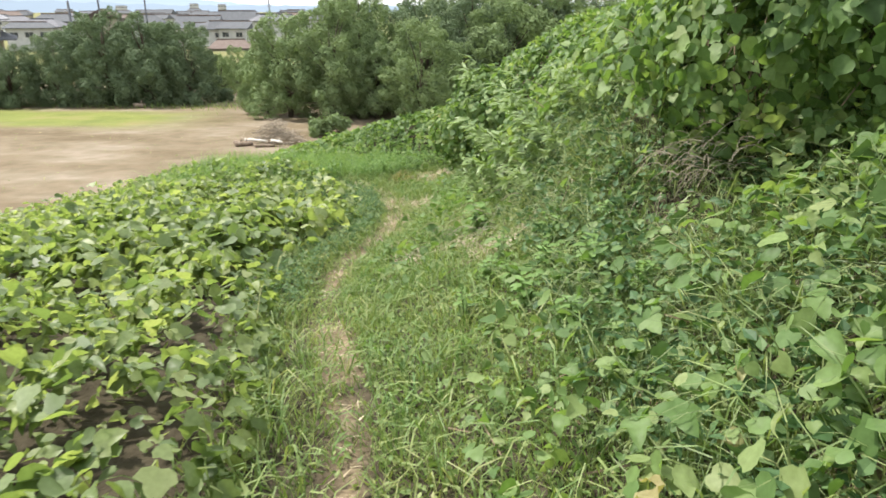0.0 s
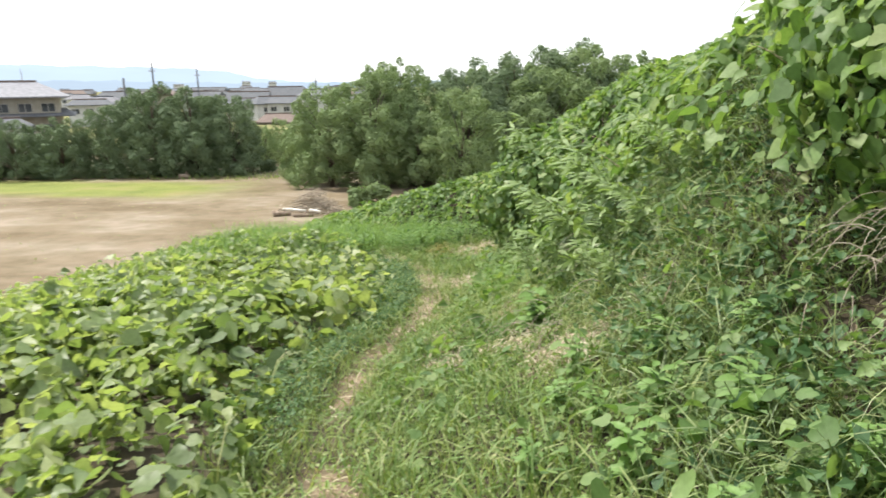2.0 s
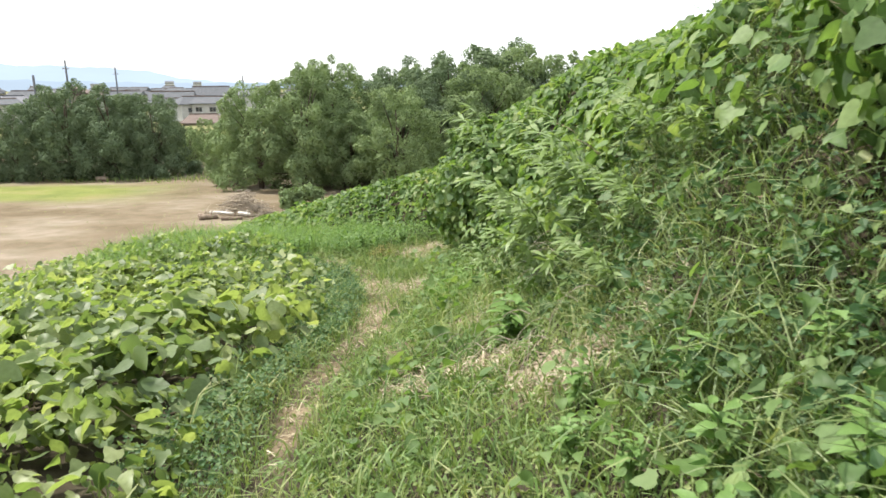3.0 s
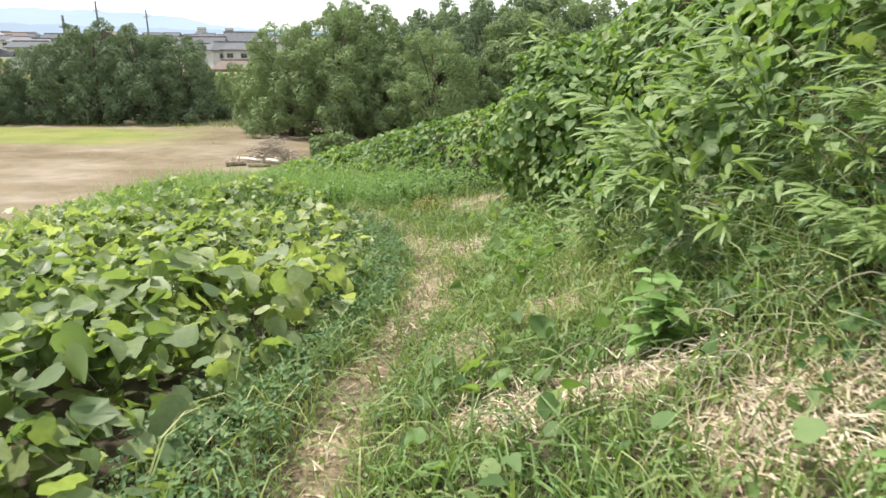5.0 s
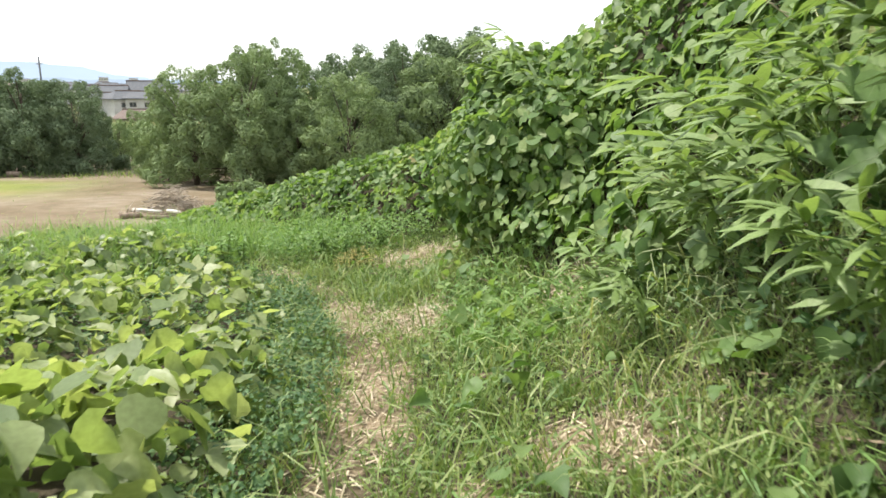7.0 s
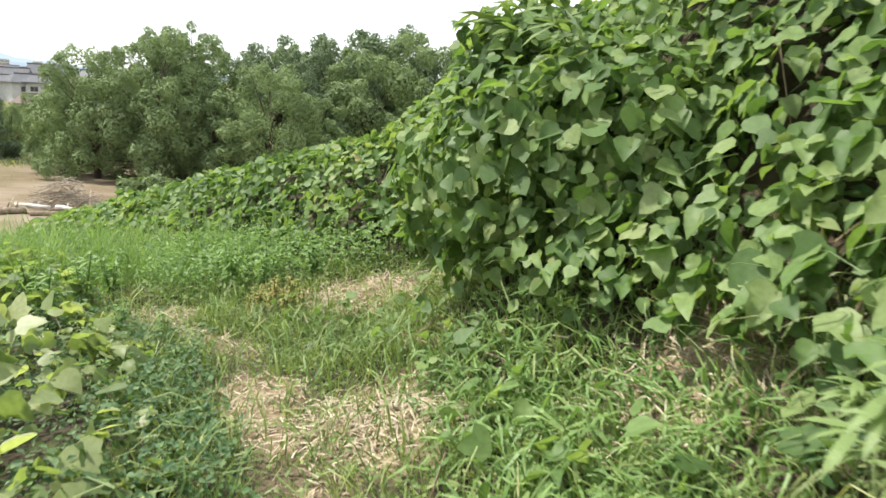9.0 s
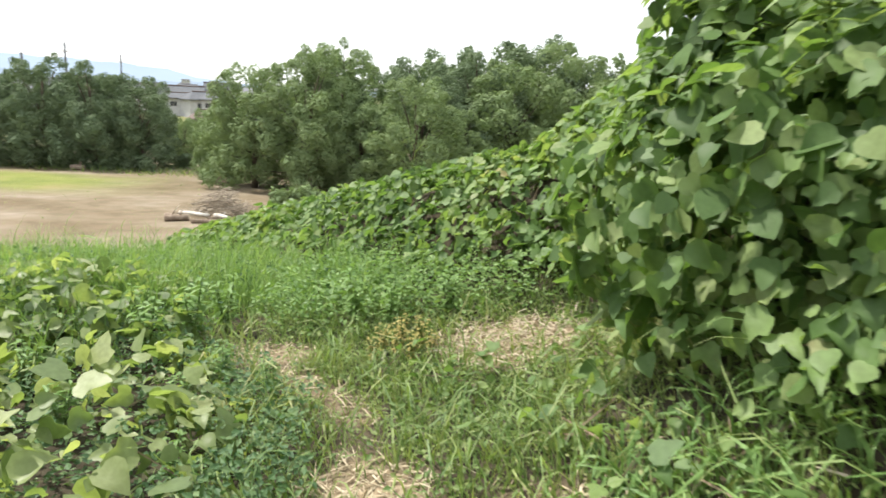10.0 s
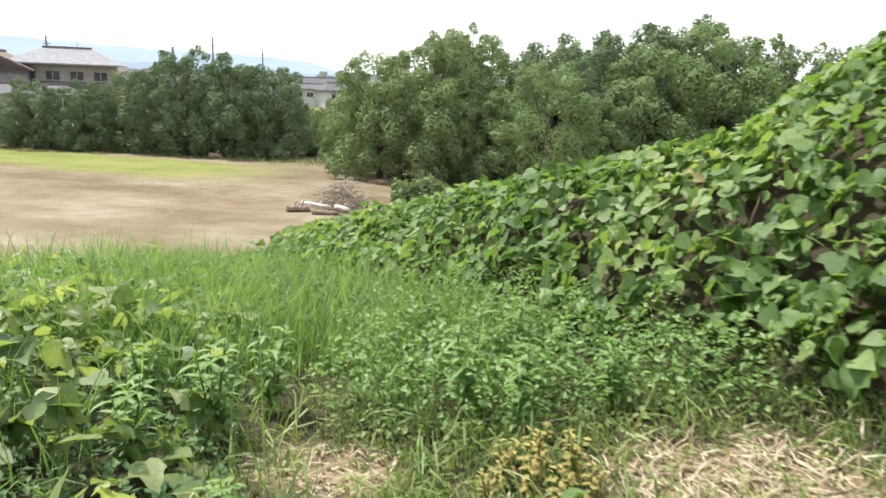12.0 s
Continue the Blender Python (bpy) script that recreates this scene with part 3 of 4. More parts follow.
blades("coarse_grass", "coarse bright green grass under the bank", (-0.3, 1.0, 9.3, 12), 900, lambda x, y: sm(-0.3, 0.0, x) * sm(0.95, 0.6, x) * sm(9.4, 9.9, y) * sm(11.8, 11.3, y), ARCH_V, ARCH_F, WEED, (0.12, 0.26), (0.009, 0.017), 0.4)
blades("coarse_grass", "tufts of broad green blades beside the straw", (-1.2, 0.6, 2.5, 9.5), 420, lambda x, y: floor_right(x, y) * (waves(x, y, 51, 0.9) > 0.25), ARCH_V, ARCH_F, WEED, (0.1, 0.24), (0.007, 0.014), 0.45)
blades("withered_grass", "withered brown and straw-yellow grass at the bank foot", (-0.3, 0.8, 7.7, 8.9), 1500, lambda x, y: sm(1.2, 0.5, np.hypot((x - 0.27) / 0.34, (y - 8.25) / 0.4)), STAND_V, BLADE_F, DRY, (0.06, 0.16), (0.004, 0.008), 0.6)
small_leaves("low_herbs", "dark green feathery herbs between path and creeper", (-5, -0.4, 4, 15.5), 2400, herb_zone, HERB, (0.02, 0.05), 0.24)
small_leaves("clover", "small round-leaved weeds in the path grass", (-2.0, 1.2, -4.5, 14.5), 900, floor_right, GRASS, (0.02, 0.05), 0.07)
small_leaves("leafy_weeds", "thick stand of fresh green weeds at the bank foot", (-2.3, 0.6, 13.5, 17), 3600, lambda x, y: weed_mass(x, y) * (0.45 + 0.55 * (waves(x, y, 61, 0.8) > -0.1)), WEED, (0.02, 0.05), 0.4)
small_leaves("slope_weeds", "low mixed weeds among the slope grass", (-7, 0.2, 13.6, 21), 900, lambda x, y: tall_zone(x, y) * (waves(x, y, 63, 1.3) > 0.05), HERB, (0.03, 0.08), 0.34, 0.7)
small_leaves("bank_weeds", "mixed small green leaves among the bank grass", (-0.1, 2.6, -5, 10.4), 900, bank_zone, HERB, (0.03, 0.09), 0.28, 0.8)
kudzu("creeping_kudzu", "scattered creeper leaves low over the grass", (-0.9, 1.9, -1.2, 13.2), 60, lambda x, y: sm(0.25, 0.7, x - path_x(y)) * (0.25 + 0.75 * (waves(x, y, 31, 1.2) > 0.05)) * (1 - bare(x, y)), lambda x, y: 0.16 + 0.1 * waves(x, y, 33, 0.8), KUDZU, (0.05, 0.115), 160, (-0.6, 0.9, 3.0, 8.5), 0.6)


# straw: cut and dried leaves lying on the worn places
def straw_litter():
    x, y = points_in(-2.8, 2.0, 0, 15, 1900, lambda a, b: bare(a, b) ** 1.5 * 0.75 * (1 - 0.75 * sm(8.2, 7.7, b) * sm(0.4, 0.25, np.abs(a - path_x(b)))))
    n = len(x)
    pos = np.stack([x, y, ground_z(x, y) + rng.uniform(0.002, 0.03, n)], 1)
    ln = rng.uniform(0.04, 0.15, n)
    nor = surface_normal(ground_z, x, y) + rng.normal(0, 0.25, (n, 3))
    a = rng.uniform(0, 2 * np.pi, n)
    axes = frames_of(nor, np.stack([np.cos(a), np.sin(a), np.zeros(n)], 1))
    ob = new("straw_litter", scatter("straw_litter", BLADE_V, BLADE_F, pos, axes, np.stack([rng.uniform(0.004, 0.012, n), ln, ln * 0.3], 1), DRY))
    return tagged(ob, "pale dry straw and dead leaves on the path", "litter", kind="stuff")


straw_litter()


def dry_leaves():
    spots = [(0.64, 6.02, 0.22, 900), (0.2, 6.75, 0.24, 260), (-0.25, 6.85, 0.2, 180), (0.68, 10.35, 0.26, 320), (-0.1, 13.5, 0.3, 330), (-0.35, 11.1, 0.24, 260)]
    p = np.concatenate([np.stack([rng.normal(a, w, k), rng.normal(b, w * 0.8, k)], 1) for a, b, w, k in spots])
    n = len(p)
    pos = np.stack([p[:, 0], p[:, 1], ground_z(p[:, 0], p[:, 1]) + rng.uniform(0.01, 0.07, n)], 1)
    nor = surface_normal(ground_z, p[:, 0], p[:, 1]) + rng.normal(0, 0.4, (n, 3))
    a = rng.uniform(0, 2 * np.pi, n)
    axes = frames_of(nor, np.stack([np.cos(a), np.sin(a), rng.normal(0, 0.2, n)], 1))
    ln = rng.uniform(0.05, 0.13, n)
    ob = new("dry_bamboo_leaves", scatter("dry_bamboo_leaves", BLADE_V, BLADE_F, pos, axes, np.stack([rng.uniform(0.004, 0.010, n), ln, ln * 0.6], 1), PALE_DRY))
    tagged(ob, "bleached dry bamboo leaves heaped on cut ground", "litter", kind="stuff")


PALE_DRY = leaf_material("bleached_leaf", [(0.0, (0.3, 0.22, 0.14)), (0.5, (0.52, 0.43, 0.31)), (1.0, (0.72, 0.65, 0.53))], 0.6, 0.15, 2.0, through_tint=(1.0, 0.95, 0.8))
dry_leaves()


def tube(path, r0, r1, sides=5):
    """Verts and faces of a tapered stalk along a path."""
    path = np.asarray(path, float)
    v, f = [], []
    for k, p in enumerate(path):
        d = path[min(k + 1, len(path) - 1)] - path[max(k - 1, 0)]
        d = d / (np.linalg.norm(d) + 1e-9)
        u = np.cross(d, (0.31, 0.9, 0.17))
        u = u / np.linalg.norm(u)
        w = np.cross(d, u)
        r = r0 + (r1 - r0) * k / (len(path) - 1)
        v += [p + r * (u * math.cos(2 * math.pi * j / sides) + w * math.sin(2 * math.pi * j / sides)) for j in range(sides)]
    for k in range(len(path) - 1):
        f += [(k * sides + j, k * sides + (j + 1) % sides, (k + 1) * sides + (j + 1) % sides, (k + 1) * sides + j) for j in range(sides)]
    f += [tuple(range(sides - 1, -1, -1)), tuple(range((len(path) - 1) * sides, len(path) * sides))]
    return v, f


def on_ground(x, y, lift=0.0):
    return (x, y, float(ground_z(x, y)) + lift)


def bamboo_clump(seed, size=1.0):
    """Arching canes with fans of narrow leaves."""
    r = np.random.default_rng(seed)
    root = new("dwarf_bamboo")
    tagged(root, "arching dwarf bamboo with long narrow leaves on the bank", "bamboo", "dwarf bamboo on the bank")
    shape = raw_mesh("leaf", [(x * 0.11, y, z) for x, y, z in [(-0.35, 0, 0), (0.35, 0, 0), (-0.9, 0.3, 0.03), (0.9, 0.3, 0.03), (-0.7, 0.65, 0.02), (0.7, 0.65, 0.02), (0, 1, -0.08)]], BLADE_F, BAMBOO)
    allp, alla, alls = [], [], []
    for k in range(7):
        a, h = r.uniform(math.pi * 0.6, math.pi * 1.5), r.uniform(0.5, 0.95) * size
        reach = r.uniform(0.35, 0.7) * size
        path = [(math.cos(a) * reach * t ** 1.4, math.sin(a) * reach * t ** 1.4, h * (1.35 * t - 0.45 * t * t)) for t in np.linspace(0, 1, 7)]
        put("cane", *tube(path, 0.005, 0.002), GREEN_STEM, root, True)
        for t in (0.45, 0.6, 0.75, 0.88, 1.0):
            i = t * 6
            p = np.asarray(path[int(i)]) if t == 1.0 else np.asarray(path[int(i)]) + (i % 1) * (np.asarray(path[int(i) + 1]) - np.asarray(path[int(i)]))
            for j in range(4):
                b = a + r.uniform(-1.3, 1.3)
                allp.append(p)
                alls.append(r.uniform(0.13, 0.24) * size)
                alla.append((b, r.uniform(-0.75, 0.1)))
    n = len(allp)
    b, dip = np.array(alla).T
    heading = np.stack([np.cos(b), np.sin(b), dip], 1)
    nor = np.stack([r.normal(0, 0.35, n), r.normal(0, 0.35, n), np.ones(n)], 1)
    ax = frames_of(nor, heading)
    for k in range(n):
        ob = new("leaf", shape)
        ob.matrix_world = Matrix.Translation(allp[k]) @ Matrix(ax[k].tolist()).to_4x4() @ Matrix.Scale(float(alls[k]), 4)
        ob.parent = root
    return root


CLUMPS = [(0.95, 8.35, 1.1), (0.75, 7.75, 0.95), (1.2, 7.9, 1.1), (1.25, 8.7, 0.75), (1.1, 7.2, 0.7), (1.5, 7.3, 0.65), (0.95, 9.0, 0.75), (1.5, 6.5, 0.6), (0.95, 12.05, 1.15), (1.2, 6.6, 0.6), (0.75, 9.5, 0.55), (0.6, 9.0, 0.6), (0.95, 6.3, 0.5)]
first = [bamboo_clump(40 + k) for k in range(3)]
for k, (x, y, sc) in enumerate(CLUMPS):
    m = pose(*on_ground(x, y, -0.02), 0, 0, (k * 47) % 70 - 35) @ Matrix.Scale(sc, 4)
    if k < 3:
        first[k].matrix_basis = m
    else:
        copy_thing(first[k % 3], m)


def broadleaf_weed(leaves, height, leaf_size, mat, stems=3, seed=1, label="", category="weed", width=0.3, group=""):
    """Upright stalks with whorls of pointed leaves."""
    r = np.random.default_rng(seed)
    root = new("broadleaf_weed")
    tagged(root, label, category, group)
    shape = raw_mesh("leaf", [(x * width / 0.5, y, z) for x, y, z in [(-0.12, 0, 0), (0.12, 0, 0), (-0.5, 0.35, 0.07), (0.5, 0.35, 0.07), (0, 0.35, -0.01), (-0.32, 0.7, 0.03), (0.32, 0.7, 0.03), (0, 0.7, -0.03), (0, 1.05, -0.14)]], [(0, 1, 4, 2), (1, 3, 4), (2, 4, 7, 5), (4, 3, 6, 7), (5, 7, 8), (7, 6, 8)], mat, True)
    for q in range(stems):
        a, h = q * 2.1 + r.uniform(-0.4, 0.4), height * r.uniform(0.7, 1.0)
        path = [(math.cos(a) * 0.16 * height * t, math.sin(a) * 0.16 * height * t, h * t) for t in np.linspace(0, 1, 5)]
        put("stem", *tube(path, 0.006, 0.003), GREEN_STEM, root, True)
        for k in range(leaves):
            t = 0.2 + 0.8 * k / (leaves - 1)
            b = k * 2.4 + q
            tilt = -0.25 + 0.9 * max(t - 0.55, 0) * 2
            p = np.array([path[-1][0] * t, path[-1][1] * t, h * t])
            heading = np.array([[math.cos(b), math.sin(b), tilt]])
            ax = frames_of(np.array([[r.normal(0, 0.2), r.normal(0, 0.2), 1.0]]), heading)[0]
            ob = new("leaf", shape)
            ob.matrix_world = Matrix.Translation(p) @ Matrix(ax.tolist()).to_4x4() @ Matrix.Scale(float(leaf_size * r.uniform(0.7, 1.1) * (1.1 - 0.35 * t)), 4)
            ob.parent = root
    return root


bright = broadleaf_weed(12, 0.4, 0.18, WEED, 4, 3, "fresh bright green weed with pointed leaves at the bank foot", width=0.27)
bright.matrix_basis = pose(*on_ground(0.36, 6.97), 0, 0, 20)
sapling = broadleaf_weed(14, 0.34, 0.11, WEED, 3, 5, "young pale green weed shoots among creeper leaves", width=0.26, group="weed shoots at the bank foot")
sapling.matrix_basis = pose(*on_ground(0.55, 4.1))
for k, (x, y, sc) in enumerate([(0.75, 4.5, 1.0), (0.95, 4.05, 1.1), (0.5, 4.7, 0.8), (1.1, 3.5, 0.9), (0.7, 3.5, 0.9), (0.35, 5.0, 0.7), (0.5, 5.5, 0.8), (0.15, 4.4, 0.7), (0.85, 5.0, 1.0), (1.15, 4.6, 0.9)]):
    copy_thing(sapling, pose(*on_ground(x, y), 0, 0, k * 67) @ Matrix.Scale(sc, 4))
mug = broadleaf_weed(16, 0.5, 0.13, WEED, 5, 8, "bushy bright green weed with fine leaves beside the worn patch", width=0.16, group="bushy weeds")
mug.matrix_basis = pose(*on_ground(-2.33, 13.75))
for k, (x, y, sc) in enumerate([(-2.5, 13.4, 0.9), (-2.2, 14.1, 0.9), (-0.95, 14.0, 0.9), (-1.25, 14.2, 0.95), (-0.55, 14.2, 0.8), (-2.75, 13.9, 0.8), (-1.05, 14.6, 1.0), (-2.0, 12.5, 0.6), (-1.75, 11.8, 0.5), (-2.4, 12.2, 0.65), (-2.9, 12.8, 0.7), (-1.6, 12.9, 0.5), (-2.2, 11.3, 0.5), (-1.9, 13.0, 0.6), (-3.1, 13.4, 0.7)]):
    copy_thing(mug, pose(*on_ground(x, y), 0, 0, k * 51) @ Matrix.Scale(sc, 4))
gold = broadleaf_weed(12, 0.26, 0.05, GOLD, 5, 11, "small withered golden-yellow weed on the path edge", width=0.25, group="withered golden weeds")
gold.matrix_basis = pose(*on_ground(-0.9, 13.45))
for k, (x, y, sc) in enumerate([(-0.8, 13.35, 0.9), (-1.0, 13.55, 0.9), (-0.75, 13.55, 1.0), (-1.05, 13.38, 0.8), (-0.88, 13.62, 1.0), (-0.68, 13.42, 0.8)]):
    copy_thing(gold, pose(*on_ground(x, y), 0, 0, k * 71) @ Matrix.Scale(sc, 4))


def stem_tangle(name, label, x, y, n, length, spread, seed, high=0.35):
    r = np.random.default_rng(seed)
    root = new(name)
    tagged(root, label, "dead stems")
    for k in range(n):
        px, py = x + r.normal(0, spread), y + r.normal(0, spread)
        p0 = np.array(on_ground(px, py, high * r.random() + 0.1))
        a, ln = r.uniform(2.2, 4.6), r.uniform(0.5, 1.0) * length
        pts = [p0]
        for t in np.linspace(0.25, 1, 4):
            q = p0 + np.array([math.cos(a), math.sin(a), 0]) * ln * t * 0.75
            q[2] = max(float(ground_z(q[0], q[1])) + 0.012, p0[2] + 0.12 * t - 0.75 * ln * t * t)
            pts.append(q)
        put("stem", *tube(pts, r.uniform(0.0015, 0.0035), 0.001, 4), DEAD_STALK, root)
    return root


stem_tangle("dead_stem_heap", "grey-brown dead stems hanging in a hollow of the bank", 1.68, 4.3, 70, 0.36, 0.13, 3, 0.45)
stem_tangle("dead_stem_heap", "brown dry stalks under the bamboo", 0.8, 7.5, 16, 0.3, 0.12, 4)
stem_tangle("dead_stem_heap", "loose dry stalks on cut straw", 0.35, 6.3, 30, 0.4, 0.2, 5)


creeper_bush("leafy creeper hanging over a bush beside the path", [(0.64, 12.15, -0.27, 0.72, 0.82, 0.72), (0.95, 11.45, -0.1, 0.62, 0.6, 0.6), (0.85, 12.5, 0.25, 0.6, 0.6, 0.5)], 6600, (0.042, 0.112), 240, (-0.3, 0.6, 11.0, 13.0), 21)
creeper_bush("dark overhanging creeper above a hollow of dead stems", [(2.1, 4.85, 1.52, 0.72, 0.9, 0.75), (2.75, 4.1, 1.75, 0.75, 0.8, 0.75), (2.3, 5.8, 1.7, 0.7, 0.7, 0.6)], 4800, (0.045, 0.115), 0, (0, 0, 0, 0), 22)


# ---- trees behind the field ----
def tree(name, label, h, w, mat, seed, leaves=11000, group=""):
    """Short trunk, limbs, and a crown of billowing leafy lobes with gaps."""
    r = np.random.default_rng(seed)
    root = new(name)
    tagged(root, label, "tree", group)
    put("trunk", *tube([(0, 0, -0.3), (0.1, 0, h * 0.25), (0.05, 0.1, h * 0.55), (0, 0, h * 0.8)], 0.03 * w, 0.006 * w, 8), BARK, root, True)
    lobes = []
    for k in range(34):
        a = k * 2.399 + r.uniform(-0.4, 0.4)
        u = (k + 0.5) / 34
        zz = h * (0.06 + 0.84 * u)
        prof = math.sqrt(max(0.05, 1 - ((u - 0.36) / 0.68) ** 2))
        rad = 0.4 * w * prof * r.uniform(0.72, 1.0)
        if u > 0.78:
            zz += r.uniform(-0.02, 0.1) * h
        lobes.append((math.cos(a) * rad, math.sin(a) * rad, zz, r.uniform(0.085, 0.15) * w * (0.75 if u > 0.78 else 1)))
    for cx, cy, cz, lr in lobes[::3]:
        mid = (cx * 0.4, cy * 0.4, cz * 0.7 + 0.3)
        put("limb", *tube([(0, 0, cz * 0.45), mid, (cx, cy, cz)], 0.011 * w, 0.003 * w, 5), BARK, root, True)
    for cx, cy, cz, lr in list(lobes):
        for k in range(5):
            e = r.normal(0, 1, 3) + np.array([cx, cy, 0.4 * w * 0.6]) / (0.3 * w)
            e = e / np.linalg.norm(e) * lr * 0.95
            lobes.append((cx + e[0], cy + e[1], cz + e[2], lr * r.uniform(0.3, 0.5)))
    c = np.array(lobes)
    wgt = c[:, 3] ** 1.7
    pick = r.choice(len(c), leaves, p=wgt / wgt.sum())
    d = r.normal(0, 1, (leaves, 3)) + np.array([0, 0, 0.3])
    d /= np.linalg.norm(d, axis=1, keepdims=True)
    pos = c[pick, :3] + d * (c[pick, 3] * (1.08 - 0.4 * r.random(leaves) ** 2))[:, None]
    pos[:, 2] = np.maximum(pos[:, 2], 0.05)
    ax = frames_of(d + r.normal(0, 0.22, (leaves, 3)), r.normal(0, 1, (leaves, 3)))
    ob = new("crown", scatter("crown", [(0, -0.5, 0), (0.42, 0, 0.08), (0, 0.6, -0.08), (-0.42, 0, 0.08)], SPRIG_F, pos, ax, r.uniform(0.08, 0.165, leaves), mat))
    ob.parent = root
    return root


light_tree = [tree("tree", "rounded evergreen tree with olive green leaves beyond the field", 7.5, 7.0, TREE_LEAF, 60 + k, 30000, group="trees beyond the field") for k in range(3)]
dark_tree = [tree("tree", "dense dark evergreen tree in a row along the field", 7.2, 7.4, TREE_LEAF_DARK, 70 + k, 28000, group="tree row along the field") for k in range(3)]
tall_tree = [tree("tree", "tall thin-topped evergreen rising behind the others", 9.5, 4.6, TREE_LEAF, 80 + k, 13000, group="trees beyond the field") for k in range(2)]
WOOD = [
    (light_tree, [(-13.6, 53.5, 0.7), (-11.3, 51.0, 0.95), (-8.0, 50.2, 1.04), (-4.8, 50.0, 1.0), (-1.6, 49.0, 0.94), (-6.4, 54.0, 1.08), (1.6, 53.5, 1.0), (5.0, 57.0, 1.18), (9.0, 58.5, 1.26), (13.0, 60.0, 1.24), (-14.5, 57.0, 0.66), (-22.7, 71.5, 0.46), (-25.0, 77.0, 0.52), (-27.2, 84, 0.55), (-22.0, 75.5, 0.6)]),
    (dark_tree, [(-22.9, 62.6, 0.92), (-26.0, 61.6, 1.04), (-29.4, 61.4, 1.08), (-33.2, 60.2, 0.88), (-36.6, 58.8, 0.68), (-40.2, 57.8, 0.65), (-43.8, 57.2, 0.56), (-50.6, 56.0, 0.7), (-55.5, 54.5, 0.8), (-1.4, 56.0, 1.22), (2.6, 58.5, 1.2), (7.0, 61.5, 1.36), (11.0, 62.5, 1.36), (15.5, 63.0, 1.24), (-8.0, 58.5, 1.05), (-4.0, 61.0, 1.2), (0.6, 63.0, 1.3), (4.6, 65.0, 1.35), (-28.2, 64.6, 1.0), (-24.8, 65.0, 0.9), (-32.0, 63.4, 0.86), (-35.5, 62.0, 0.62), (-39.0, 61.0, 0.56), (-42.3, 60.0, 0.52)]),
    (tall_tree, [(-7.9, 52.2, 0.94), (-6.1, 52.4, 0.95), (-0.6, 58.0, 1.02), (3.4, 60.5, 1.0), (6.6, 60.0, 1.08), (9.2, 60.5, 1.08), (12.9, 62.0, 1.17), (15.4, 62.0, 1.06)]),
]
for kinds, places in WOOD:
    for k, (x, y, sc) in enumerate(places):
        m = pose(*on_ground(x, y), 0, 0, k * 77 % 360) @ Matrix.Diagonal((sc * (0.94 + 0.12 * (k % 2)), sc, sc, 1))
        if k < len(kinds):
            kinds[k].matrix_basis = m
        else:
            copy_thing(kinds[k % len(kinds)], m)


def shrub(label, x, y, h, w, mat, seed, n=2600):
    r = np.random.default_rng(seed)
    root = new("shrub")
    tagged(root, label, "shrub")
    for k in range(6):
        a = k * 1.05
        put("branch", *tube([(0, 0, 0), (math.cos(a) * w * 0.2, math.sin(a) * w * 0.2, h * 0.45), (math.cos(a) * w * 0.36, math.sin(a) * w * 0.36, h * 0.8)], 0.02, 0.006), BARK, root)
    c = np.stack([r.normal(0, w * 0.22, 14), r.normal(0, w * 0.22, 14), r.uniform(0.2, 0.75, 14) * h], 1)
    d = r.normal(0, 1, (n, 3))
    d /= np.linalg.norm(d, axis=1, keepdims=True)
    pos = c[r.integers(0, 14, n)] + d * w * 0.16 * r.uniform(0.5, 1.15, (n, 1))
    pos[:, 2] = np.maximum(pos[:, 2], 0.03)
    a = r.uniform(0, 2 * np.pi, n)
    ax = frames_of(d + r.normal(0, 0.5, (n, 3)), np.stack([np.cos(a), np.sin(a), r.normal(0, 0.4, n)], 1))
    ob = new("foliage", scatter("foliage", SPRIG_V, SPRIG_F, pos, ax, r.uniform(0.12, 0.24, n), mat))
    ob.parent = root
    root.matrix_basis = pose(*on_ground(x, y))
    return root


for k, (x, y, h, w, mat) in enumerate([(-7.5, 40.4, 1.1, 1.5, TREE_LEAF), (-6.4, 41.6, 1.2, 1.7, TREE_LEAF), (-20.2, 64.5, 1.2, 1.8, TREE_LEAF_DARK)]):
    shrub("low green shrub beside the brush heap", x, y, h, w, mat, 90 + k)

for k in range(9):
    shrub("dark undergrowth at the foot of the tree row", -21.8 - 2.5 * k, 60.4 - 0.3 * k + 0.5 * (k % 2), 1.3, 2.6, TREE_LEAF_DARK, 110 + k, 1800)

